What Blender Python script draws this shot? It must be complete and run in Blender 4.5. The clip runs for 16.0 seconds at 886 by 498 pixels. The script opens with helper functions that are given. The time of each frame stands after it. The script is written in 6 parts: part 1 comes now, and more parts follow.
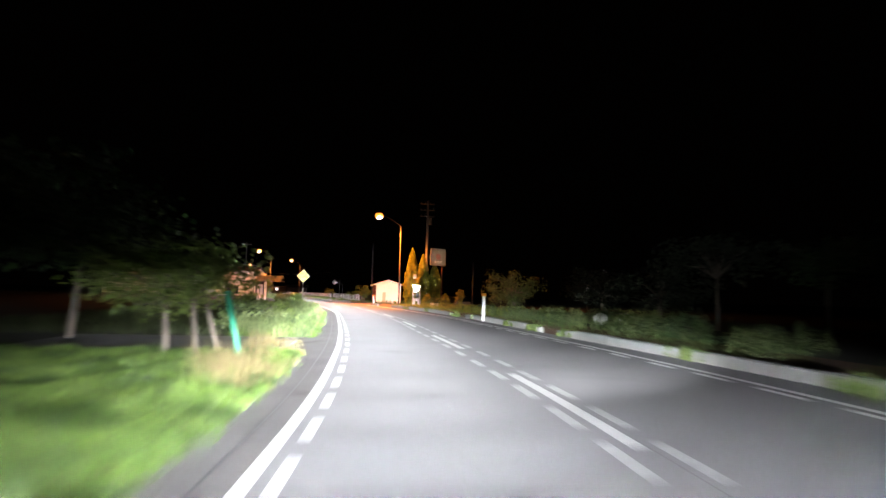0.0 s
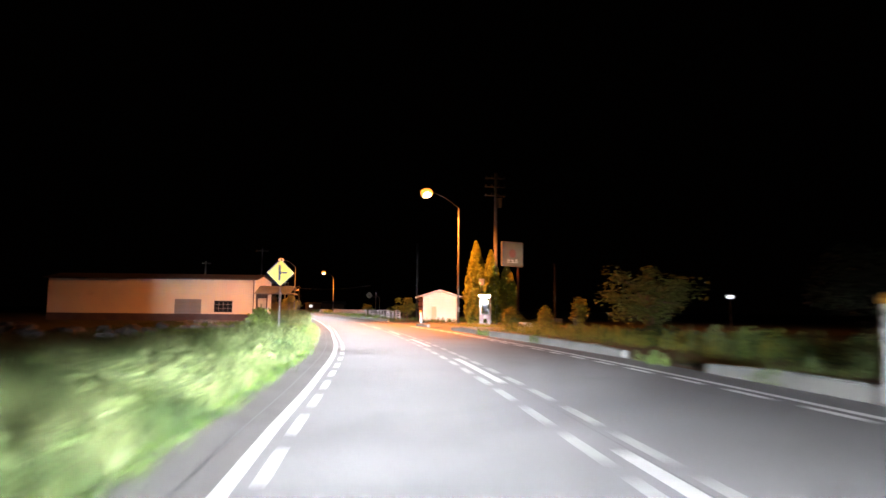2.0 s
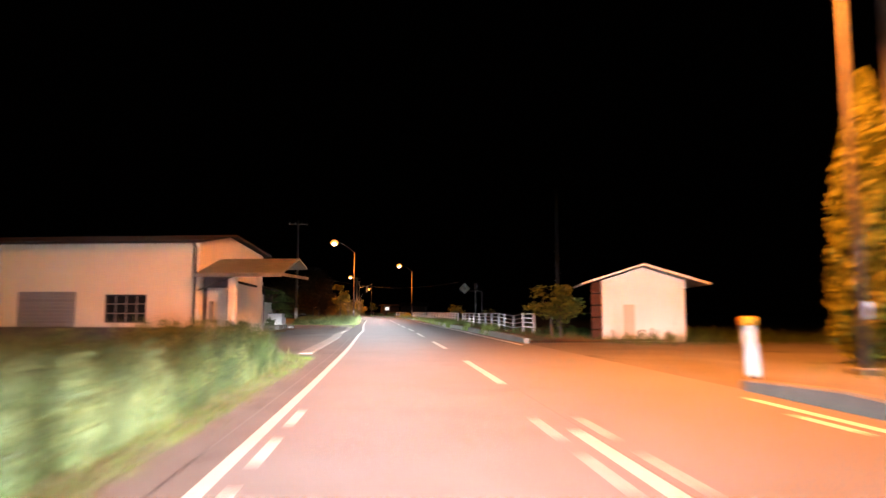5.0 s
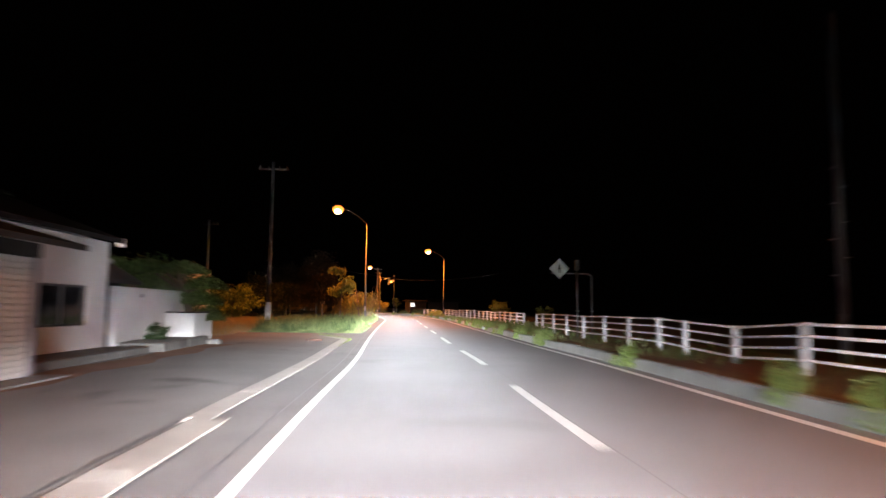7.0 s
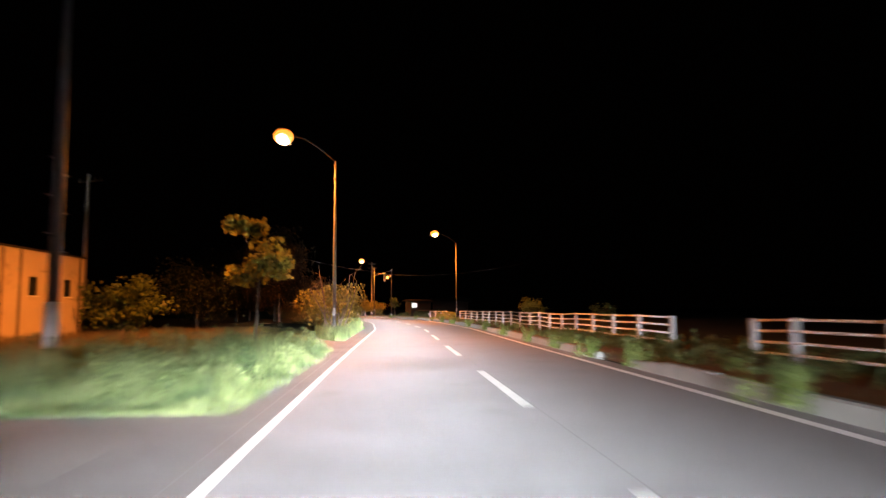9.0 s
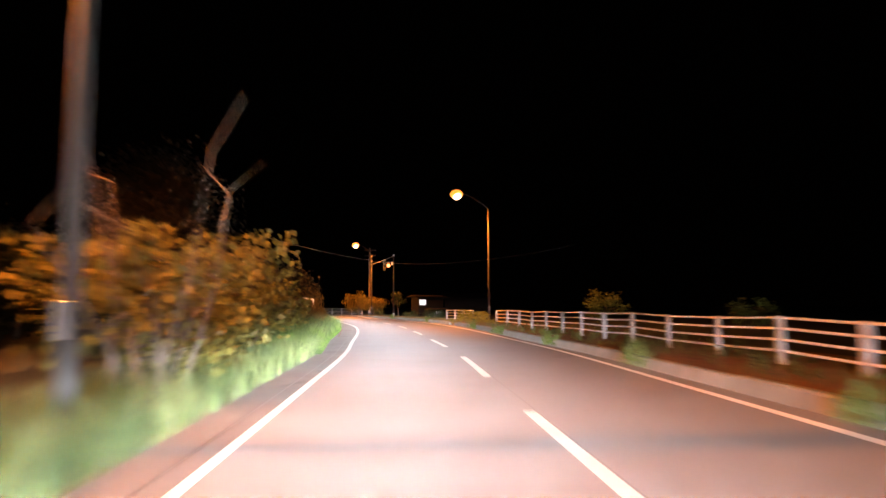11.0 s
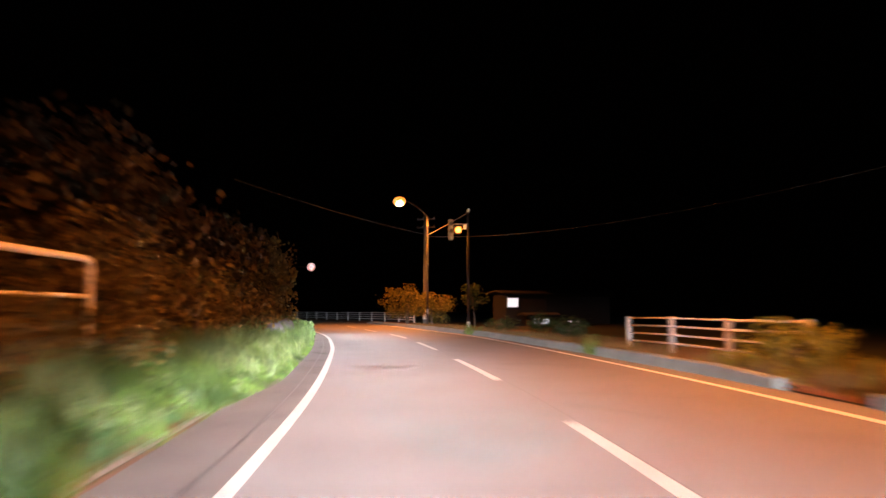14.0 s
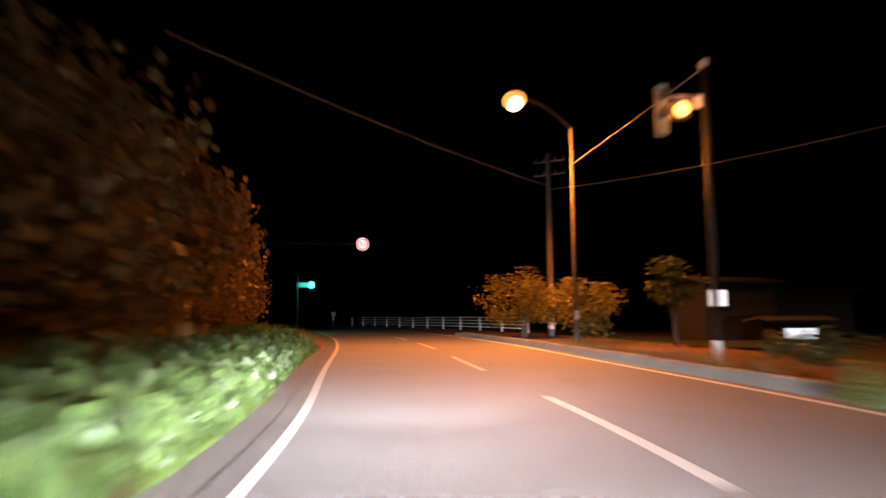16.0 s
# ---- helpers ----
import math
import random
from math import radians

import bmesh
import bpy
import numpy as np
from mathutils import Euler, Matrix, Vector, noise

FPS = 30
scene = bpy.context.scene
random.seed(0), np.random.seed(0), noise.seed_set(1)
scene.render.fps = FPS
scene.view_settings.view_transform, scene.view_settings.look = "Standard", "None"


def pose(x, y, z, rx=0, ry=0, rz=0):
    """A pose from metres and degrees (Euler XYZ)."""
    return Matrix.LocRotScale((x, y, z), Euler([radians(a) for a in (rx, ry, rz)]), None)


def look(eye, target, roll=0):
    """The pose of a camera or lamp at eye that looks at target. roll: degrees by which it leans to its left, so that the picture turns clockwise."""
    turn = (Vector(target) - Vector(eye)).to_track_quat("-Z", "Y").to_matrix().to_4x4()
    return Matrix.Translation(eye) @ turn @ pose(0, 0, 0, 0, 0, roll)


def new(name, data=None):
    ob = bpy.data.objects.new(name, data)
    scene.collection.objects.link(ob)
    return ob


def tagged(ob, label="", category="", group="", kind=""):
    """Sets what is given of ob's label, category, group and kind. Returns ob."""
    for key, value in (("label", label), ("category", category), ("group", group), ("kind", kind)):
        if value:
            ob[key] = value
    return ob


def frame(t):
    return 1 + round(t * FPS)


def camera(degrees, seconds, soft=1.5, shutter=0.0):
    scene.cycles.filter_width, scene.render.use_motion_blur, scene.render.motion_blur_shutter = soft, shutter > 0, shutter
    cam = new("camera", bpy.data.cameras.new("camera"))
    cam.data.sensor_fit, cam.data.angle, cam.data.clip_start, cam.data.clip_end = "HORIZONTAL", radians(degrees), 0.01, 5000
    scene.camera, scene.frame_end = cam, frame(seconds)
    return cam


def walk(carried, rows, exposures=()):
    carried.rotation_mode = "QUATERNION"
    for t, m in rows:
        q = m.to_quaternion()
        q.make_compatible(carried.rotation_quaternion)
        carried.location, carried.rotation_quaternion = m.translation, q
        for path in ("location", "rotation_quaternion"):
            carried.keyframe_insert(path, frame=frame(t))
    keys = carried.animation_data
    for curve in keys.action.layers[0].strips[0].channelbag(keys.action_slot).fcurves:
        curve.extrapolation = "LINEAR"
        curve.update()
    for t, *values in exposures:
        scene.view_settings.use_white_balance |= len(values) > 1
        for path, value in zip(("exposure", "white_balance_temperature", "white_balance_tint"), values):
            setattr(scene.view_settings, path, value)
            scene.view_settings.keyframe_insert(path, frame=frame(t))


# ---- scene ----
cam = camera(69.9, 16.0, soft=1.5, shutter=0.95)
EXPOSURES = [(0, 2.75), (2.5, 2.7), (4.5, 2.25), (7, 2.65), (8.5, 2.6), (10, 2.45), (12.5, 2.35), (13.3, 2.15), (14, 2.1), (16, 2.35)]
PATH = [
    (0, (2.466, -1.768, 1.226), (2.346, 0.223, 1.372), 1.5),
    (0.5, (1.671, 4.125, 1.189), (1.525, 6.114, 1.347), 1.4),
    (1, (0.653, 9.931, 1.171), (0.477, 11.916, 1.34), 1.1),
    (1.5, (-0.619, 15.786, 1.163), (-0.827, 17.767, 1.341), 0.6),
    (2, (-1.762, 21.627, 1.116), (-2.014, 23.602, 1.308), 0.6),
    (2.5, (-2.958, 27.538, 1.114), (-3.255, 29.506, 1.313), 0.6),
    (3, (-4.293, 33.418, 1.108), (-4.635, 35.378, 1.311), 0.3),
    (3.5, (-5.826, 39.067, 1.262), (-6.212, 41.019, 1.461), -0.1),
    (4, (-7.544, 44.659, 1.21), (-7.971, 46.603, 1.409), 0.1),
    (4.5, (-9.336, 50.287, 1.158), (-9.805, 52.221, 1.358), 0.1),
    (4.7, (-10.062, 52.542, 1.134), (-10.547, 54.472, 1.333), 0.1),
    (6.8, (-18.359, 75.752, 1.226), (-18.941, 77.657, 1.415), 0.5),
    (7, (-19.203, 78.004, 1.269), (-19.786, 79.908, 1.455), 0.7),
    (7.5, (-21.277, 83.528, 1.249), (-21.856, 85.434, 1.438), -0.0),
    (8, (-23.252, 89.077, 1.192), (-23.831, 90.982, 1.385), -0.0),
    (8.5, (-25.26, 94.548, 1.154), (-25.839, 96.453, 1.35), -0.3),
    (9, (-27.367, 99.874, 1.277), (-27.947, 101.779, 1.465), -0.4),
    (9.5, (-29.421, 105.322, 1.305), (-29.997, 107.228, 1.493), -0.9),
    (10, (-31.467, 110.715, 1.316), (-32.041, 112.622, 1.502), -0.7),
    (12.3, (-41.438, 136.53, 1.23), (-42.084, 138.414, 1.416), -0.3),
    (12.5, (-42.379, 138.775, 1.224), (-43.037, 140.654, 1.416), -0.5),
    (13, (-44.9, 144.362, 1.158), (-45.592, 146.228, 1.355), 0.2),
    (13.5, (-47.422, 149.801, 1.155), (-48.148, 151.653, 1.357), 0.0),
    (14, (-49.965, 155.117, 1.169), (-50.739, 156.951, 1.365), 0.1),
    (14.5, (-52.682, 160.331, 1.205), (-53.51, 162.141, 1.394), 0.3),
    (15, (-55.476, 165.402, 1.208), (-56.354, 167.189, 1.402), 0.2),
    (15.5, (-58.532, 170.357, 1.198), (-59.471, 172.111, 1.4), -0.4),
    (16, (-61.615, 175.255, 1.177), (-62.622, 176.97, 1.386), -0.3),
]
walk(cam, [(t, look(eye, target, roll)) for t, eye, target, roll in PATH], EXPOSURES)

# ---- world and exposure ----
world = bpy.data.worlds.new("night")
scene.world = world
world.use_nodes = True
world.node_tree.nodes["Background"].inputs["Color"].default_value = (0.010, 0.006, 0.005, 1)
world.node_tree.nodes["Background"].inputs["Strength"].default_value = 0.004

# ---- the line of the road: s metres along, d metres to the right of it ----
WAY = [(4.03, -13.67), (2.47, -1.77), (1.51, 5.17), (0.21, 12.04), (-1.23, 18.89), (-2.59, 25.76), (-4.09, 32.6), (-5.91, 39.36),
       (-7.98, 46.04), (-10.12, 52.71), (-12.47, 59.3), (-14.82, 65.89), (-17.19, 72.48), (-19.6, 79.05), (-22.03, 85.62),
       (-24.39, 92.21), (-26.92, 98.73), (-29.4, 105.28), (-31.89, 111.82), (-34.41, 118.35), (-36.93, 124.88), (-39.45, 131.41),
       (-42.01, 137.93), (-44.88, 144.31), (-47.83, 150.66), (-50.9, 156.95), (-54.19, 163.13), (-57.77, 169.14), (-61.5, 175.07),
       (-65.42, 180.87), (-70.3, 187.0), (-77.0, 195.4), (-83.9, 203.2), (-92.6, 211.8), (-101.6, 219.6), (-118.0, 232.0), (-150.0, 254.0)]


def sample_way():
    p = [Vector((2 * WAY[0][0] - WAY[1][0], 2 * WAY[0][1] - WAY[1][1]))] + [Vector(q) for q in WAY]
    p.append(2 * p[-1] - p[-2])
    out = []
    for i in range(1, len(p) - 2):
        for k in range(24):
            u = k / 24
            a, b, c, e = p[i - 1], p[i], p[i + 1], p[i + 2]
            out.append(0.5 * (2 * b + (c - a) * u + (2 * a - 5 * b + 4 * c - e) * u * u + (3 * b - a - 3 * c + e) * u ** 3))
    return np.array([tuple(q) for q in out])


LINE = sample_way()
ARC = np.r_[0, np.cumsum(np.linalg.norm(np.diff(LINE, axis=0), axis=1))]
ARC -= ARC[24]
_tan = np.gradient(LINE, axis=0)
YAW = np.unwrap(np.arctan2(-_tan[:, 0], _tan[:, 1]))
S_END = float(ARC[-1])


def spot(s, d=0.0):
    """Plan position and heading (radians) at s, d."""
    x, y = np.interp(s, ARC, LINE[:, 0]), np.interp(s, ARC, LINE[:, 1])
    a = np.interp(s, ARC, YAW)
    return x + d * np.cos(a), y + d * np.sin(a), a


def spot_clear(s, d):
    return spot(s, d)[:2]


def at(s, d, z=0.0, turn=0.0):
    x, y, a = spot(s, d)
    return pose(float(x), float(y), z, 0, 0, math.degrees(a) + turn)


KNOTS = (-12, 0, 5, 10, 15, 20, 25, 30, 35, 40, 46, 52, 60, 70, 80, 88, 96, 104, 112, 120, 128, 136, 146, 154, 162, 170, 178, 186, 194, 202, 212, 240)
MIDDLE = (2.04, 2.04, 2.05, 2.05, 2.04, 1.99, 1.90, 1.79, 1.71, 1.69, 1.73, 1.79, 1.86, 1.89, 1.89, 1.85, 1.76, 1.68, 1.64, 1.62, 1.62, 1.63, 1.66, 1.70, 1.78, 1.86, 1.96, 2.07, 2.17, 2.27, 2.35, 2.4)
NEAR = (-1.02, -0.97, -0.92, -0.85, -0.80, -0.80, -0.95, -1.12, -1.18, -1.13, -1.12, -1.17, -1.12, -1.09, -1.11, -1.17, -1.23, -1.30, -1.44, -1.51, -1.51, -1.48, -1.45, -1.36, -1.17, -1.07, -1.07, -1.05, -1.14, -1.13, -1.09, -1.05)
FAR = (3.66, 3.65, 3.64, 3.62, 3.60, 3.58, 3.53, 3.47, 3.4, 3.32, 3.22, 3.12, 3.0, 2.92, 2.86, 2.83, 2.82, 2.82, 2.82, 2.84, 2.87, 2.94, 3.03, 3.13, 3.22, 3.3, 3.36, 3.4, 3.42, 3.44, 3.45, 3.45)


def mid(s):
    """Offset of the carriageway's centre."""
    return float(np.interp(s, KNOTS, MIDDLE))


def far_line(s):
    """Offset of the far edge line from the carriageway's centre."""
    return float(np.interp(s, KNOTS, FAR))


def edge(s):
    """Offset of the near-side edge line."""
    return float(np.interp(s, KNOTS, NEAR))


# ---- lights ----
def lamp(name, kind, m, power, colour, size=0.1, cone=None, blend=0.5):
    data = bpy.data.lights.new(name, kind)
    data.energy, data.color = power, colour
    if kind == "AREA":
        data.size = size
    else:
        data.shadow_soft_size = size
    if cone:
        data.spot_size, data.spot_blend = radians(cone), blend
    ob = new(name, data)
    ob.matrix_basis = m
    return ob


SODIUM = (1.0, 0.25, 0.034)
HEAD = (0.93, 0.945, 1.0)

# Fixed spots along the way stand in for the car's moving dipped headlamps.
for k in range(100):
    s = -6.0 + 2.0 * k
    x, y, a = spot(s, 0.2)
    m = pose(float(x), float(y), 0.95, 90 - 6.6, 0, math.degrees(a) + 3.0) @ Matrix.Diagonal((4.25, 1.0, 1.0, 1.0))
    # Weakened beside the street lamps so the sodium light shows there.
    lamp("headlamp_beam", "SPOT", m, 2150 * float(np.interp(s, (52, 60, 70, 78, 164, 172, 184, 192), (1, 0.66, 0.66, 1, 1, 0.9, 0.9, 1))), HEAD, 0.1, 15, 1.0)
    # Upward fill in the headlamps' colour, added for signs and walls.
    if k % 9 == 0 and 20 < s < 88:
        lamp("headlamp_fill", "SPOT", pose(float(x), float(y), 1.1, 90 + 9, 0, math.degrees(a)) @ Matrix.Diagonal((2.4, 1, 1, 1)), 220, HEAD, 0.12, 36, 1.0)

# Side fills added to brighten verges, trees and the far edge line.
for s, power in ((-4, 800), (4, 400)):
    x, y, a = spot(s, 0.2)
    lamp("headlamp_fill", "SPOT", pose(float(x), float(y), 1.1, 90 + 2, 0, math.degrees(a) - 17) @ Matrix.Diagonal((2.0, 1, 1, 1)), power, HEAD, 0.12, 16, 1.0)
for s in (-5, 1):
    x, y, a = spot(s, 0.2)
    lamp("headlamp_fill", "SPOT", pose(float(x), float(y), 1.0, 90 - 2.5, 0, math.degrees(a) + 22) @ Matrix.Diagonal((3.2, 1, 1, 1)), 900, HEAD, 0.12, 11, 1.0)
for s in (-4, 5, 15):
    x, y, a = spot(s, 0.2)
    lamp("headlamp_fill", "SPOT", pose(float(x), float(y), 0.95, 90 - 1.6, 0, math.degrees(a) - 15) @ Matrix.Diagonal((2.6, 1, 1, 1)), 2600, HEAD, 0.12, 7, 1.0)
for s, power in ((-5, 4200), (3, 3000), (11, 1600), (19, 1300), (28, 1300), (38, 1200)):
    x, y, a = spot(s, 0.2)
    lamp("headlamp_fill", "SPOT", pose(float(x), float(y), 0.95, 90 - 5.5, 0, math.degrees(a) - 23) @ Matrix.Diagonal((2.6, 1, 1, 1)), power, HEAD, 0.12, 10, 1.0)
# Narrow fills, each aimed at one tree, wall or sign to brighten it.
for s, target, power, cone in ((0, (5.6, 60.6, 1.9), 4600, 7), (26, (-28.0, 74.5, 2.4), 6500, 13), (28, (-9.9, 44.2, 2.35), 900, 6), (46, (-4.2, 73.4, 3.2), 3000, 8), (86, (-33.2, 94.1, 1.0), 900, 22), (44, (-9.9, 82.9, 1.5), 8000, 9), (40, (-2.4, 74.3, 5.8), 4200, 5), (84, (-25.3, 107.9, 2.9), 5000, 5), (100, (-36.7, 120.9, 2.6), 6500, 12), (132, (-64.7, 191.4, 6.2), 6000, 1.8)):
    x, y, a = spot(s, 0.2)
    lamp("headlamp_fill", "SPOT", look((float(x), float(y), 1.1), target), power, HEAD, 0.12, cone, 1.0)
# More added side fills, for the fences and then the bank.
for s, power in ((80, 1100), (88, 900), (98, 800), (112, 800), (126, 750), (140, 700), (154, 700), (168, 700)):
    x, y, a = spot(s, 0.2)
    lamp("headlamp_fill", "SPOT", pose(float(x), float(y), 1.0, 90 - 2, 0, math.degrees(a) - 20) @ Matrix.Diagonal((3.0, 1, 1, 1)), power, HEAD, 0.12, 11, 1.0)
for s in (174, 181, 188):
    x, y, a = spot(s, 0.2)
    lamp("headlamp_fill", "SPOT", pose(float(x), float(y), 0.95, 90 - 5, 0, math.degrees(a) + 24) @ Matrix.Diagonal((2.8, 1, 1, 1)), 700, HEAD, 0.12, 11, 1.0)
# Strong narrow fill that makes the speed sign read white.
x, y, a = spot(176, 0.2)
lamp("headlamp_fill", "SPOT", look((float(x), float(y), 1.1), (-83.2, 203.2, 5.15)), 20000, HEAD, 0.12, 1.8, 1.0)

# ---- materials ----
def material(name, a, b=None, scale=4.0, rough=0.7, bump=0.2, metal=0.0, fine=60.0, spread=0.5, island=0.0, piece=0.0, coat=0.0, stain=None, thin=0.0):
    """Two tones mixed by broad noise, darkened and lightened by a fine grain, with a fine relief."""
    mt = bpy.data.materials.new(name)
    mt.use_nodes = True
    nt = mt.node_tree
    bsdf = nt.nodes["Principled BSDF"]
    b = b or tuple(min(1, c * 1.25) for c in a)
    co = nt.nodes.new("ShaderNodeTexCoord")
    n1 = nt.nodes.new("ShaderNodeTexNoise")
    n1.inputs["Scale"].default_value, n1.inputs["Detail"].default_value = scale, 5
    nt.links.new(co.outputs["Object"], n1.inputs["Vector"])
    ramp = nt.nodes.new("ShaderNodeValToRGB")
    ramp.color_ramp.elements[0].position, ramp.color_ramp.elements[1].position = 0.5 - spread / 2, 0.5 + spread / 2
    ramp.color_ramp.elements[0].color, ramp.color_ramp.elements[1].color = (*a, 1), (*b, 1)
    nt.links.new(n1.outputs["Fac"], ramp.inputs["Fac"])
    n2 = nt.nodes.new("ShaderNodeTexNoise")
    n2.inputs["Scale"].default_value, n2.inputs["Detail"].default_value = fine, 3
    nt.links.new(co.outputs["Object"], n2.inputs["Vector"])
    hsv = nt.nodes.new("ShaderNodeHueSaturation")
    nt.links.new(ramp.outputs["Color"], hsv.inputs["Color"])
    val = nt.nodes.new("ShaderNodeMapRange")
    val.inputs["To Min"].default_value, val.inputs["To Max"].default_value = 0.75, 1.25
    nt.links.new(n2.outputs["Fac"], val.inputs["Value"])
    out = val.outputs["Result"]
    for amount, node, socket in ((island, "ShaderNodeNewGeometry", "Random Per Island"), (piece, "ShaderNodeObjectInfo", "Random")):
        if amount:
            g = nt.nodes.new(node)
            r = nt.nodes.new("ShaderNodeMapRange")
            r.inputs["To Min"].default_value, r.inputs["To Max"].default_value = 1 - amount, 1 + amount
            nt.links.new(g.outputs[socket], r.inputs["Value"])
            mu = nt.nodes.new("ShaderNodeMath")
            mu.operation = "MULTIPLY"
            nt.links.new(out, mu.inputs[0])
            nt.links.new(r.outputs["Result"], mu.inputs[1])
            out = mu.outputs["Value"]
    nt.links.new(out, hsv.inputs["Value"])
    colour = hsv.outputs["Color"]
    if stain:
        n3 = nt.nodes.new("ShaderNodeTexNoise")
        n3.inputs["Scale"].default_value, n3.inputs["Detail"].default_value, n3.inputs["Distortion"].default_value = stain[1], 6, 1.5
        nt.links.new(co.outputs["Object"], n3.inputs["Vector"])
        mr = nt.nodes.new("ShaderNodeMapRange")
        mr.inputs["From Min"].default_value, mr.inputs["From Max"].default_value = stain[2], stain[2] + 0.12
        nt.links.new(n3.outputs["Fac"], mr.inputs["Value"])
        mx = nt.nodes.new("ShaderNodeMix")
        mx.data_type = "RGBA"
        nt.links.new(mr.outputs["Result"], mx.inputs["Factor"])
        nt.links.new(colour, mx.inputs["A"])
        mx.inputs["B"].default_value = (*stain[0], 1)
        colour = mx.outputs["Result"]
    nt.links.new(colour, bsdf.inputs["Base Color"])
    bsdf.inputs["Roughness"].default_value, bsdf.inputs["Metallic"].default_value = rough, metal
    bsdf.inputs["Coat Weight"].default_value = coat
    if thin:
        tr = nt.nodes.new("ShaderNodeBsdfTranslucent")
        mix = nt.nodes.new("ShaderNodeMixShader")
        mix.inputs["Fac"].default_value = thin
        nt.links.new(colour, tr.inputs["Color"])
        nt.links.new(bsdf.outputs["BSDF"], mix.inputs[1])
        nt.links.new(tr.outputs["BSDF"], mix.inputs[2])
        nt.links.new(mix.outputs["Shader"], nt.nodes["Material Output"].inputs["Surface"])
    if bump:
        bp = nt.nodes.new("ShaderNodeBump")
        bp.inputs["Strength"].default_value, bp.inputs["Distance"].default_value = bump, 0.01
        nt.links.new(n2.outputs["Fac"], bp.inputs["Height"])
        nt.links.new(bp.outputs["Normal"], bsdf.inputs["Normal"])
    return mt


def glowing(name, colour, strength):
    mt = bpy.data.materials.new(name)
    mt.use_nodes = True
    b = mt.node_tree.nodes["Principled BSDF"]
    b.inputs["Base Color"].default_value = (0.8, 0.8, 0.8, 1)
    b.inputs["Emission Color"].default_value = (*colour, 1)
    b.inputs["Emission Strength"].default_value = strength
    return mt


def clear_glass(name):
    mt = bpy.data.materials.new(name)
    mt.use_nodes = True
    b = mt.node_tree.nodes["Principled BSDF"]
    b.inputs["Base Color"].default_value = (0.9, 0.95, 0.95, 1)
    b.inputs["Transmission Weight"].default_value, b.inputs["Roughness"].default_value, b.inputs["IOR"].default_value = 1.0, 0.02, 1.1
    return mt


M_ASPHALT = material("asphalt", (0.18, 0.18, 0.184), (0.205, 0.205, 0.209), 0.6, 0.75, 0.5, fine=140, stain=((0.168, 0.168, 0.17), 0.35, 0.6))
M_SHOULDER = material("old_asphalt", (0.105, 0.1, 0.097), (0.15, 0.146, 0.14), 0.9, 0.85, 0.6, fine=110, stain=((0.07, 0.066, 0.06), 0.7, 0.6))
M_YARD = material("yard_asphalt", (0.115, 0.112, 0.106), (0.175, 0.17, 0.16), 0.5, 0.85, 0.6, fine=120, stain=((0.06, 0.057, 0.052), 0.4, 0.6))
M_SEAM = material("bitumen_seam", (0.045, 0.045, 0.047), (0.07, 0.07, 0.072), 6, 0.5, 0.2)
M_FAINT = material("faint_road_joint", (0.12, 0.12, 0.122), (0.16, 0.16, 0.163), 6, 0.7, 0.2)
M_PAINT = material("road_paint", (0.46, 0.46, 0.455), (0.56, 0.56, 0.55), 3.0, 0.6, 0.3, fine=120, stain=((0.32, 0.32, 0.32), 5.0, 0.64))
# Lighter tone puts headlamp retroreflection into the colour of the far-side marks.
M_PAINT_RETRO = material("retro_bright_road_paint", (0.8, 0.8, 0.8), (0.88, 0.88, 0.88), 3.0, 0.6, 0.3, fine=120, stain=((0.5, 0.5, 0.5), 5.0, 0.68))
M_PAINT_WORN = material("worn_road_paint", (0.3, 0.3, 0.3), (0.42, 0.42, 0.42), 5.0, 0.65, 0.3, fine=120, stain=((0.22, 0.22, 0.22), 6.0, 0.56))
M_CONCRETE = material("kerb_concrete", (0.15, 0.15, 0.142), (0.24, 0.24, 0.225), 1.6, 0.85, 0.5, fine=45, piece=0.12, stain=((0.14, 0.14, 0.11), 2.2, 0.6))
M_SLAB = material("gutter_concrete", (0.22, 0.21, 0.19), (0.33, 0.31, 0.28), 2.5, 0.85, 0.5, fine=50, piece=0.06, stain=((0.12, 0.1, 0.08), 3.0, 0.58))
M_SOIL = material("soil", (0.11, 0.054, 0.028), (0.19, 0.094, 0.048), 1.2, 0.95, 0.9, fine=30)
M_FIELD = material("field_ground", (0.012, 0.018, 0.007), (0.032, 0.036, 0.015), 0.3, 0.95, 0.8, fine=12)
M_GRASS = material("grass_blades", (0.022, 0.052, 0.005), (0.115, 0.185, 0.033), 1.3, 0.6, 0, fine=8, spread=0.25, island=0.6, thin=0.35)
M_WEED = material("silvery_weed", (0.045, 0.08, 0.02), (0.178, 0.222, 0.084), 1.3, 0.6, 0, fine=8, spread=0.25, island=0.6, thin=0.35)
M_DRY = material("dry_grass", (0.14, 0.115, 0.05), (0.23, 0.19, 0.085), 0.8, 0.7, 0, fine=8, island=0.3, thin=0.35)
M_FIELDGRASS = material("dark_field_grass", (0.028, 0.045, 0.012), (0.06, 0.075, 0.022), 0.6, 0.8, 0, fine=8, island=0.3, thin=0.35)
M_LEAF = material("dark_leaves", (0.022, 0.048, 0.014), (0.045, 0.08, 0.024), 0.8, 0.5, 0, fine=6, island=0.45, thin=0.35)
# Near-black copy of the leaves, with the night's shade put into their colour.
M_LEAF_UNLIT = material("unlit_night_leaves", (0.01, 0.018, 0.007), (0.022, 0.034, 0.013), 0.8, 0.7, 0, fine=6, island=0.45, thin=0.3)
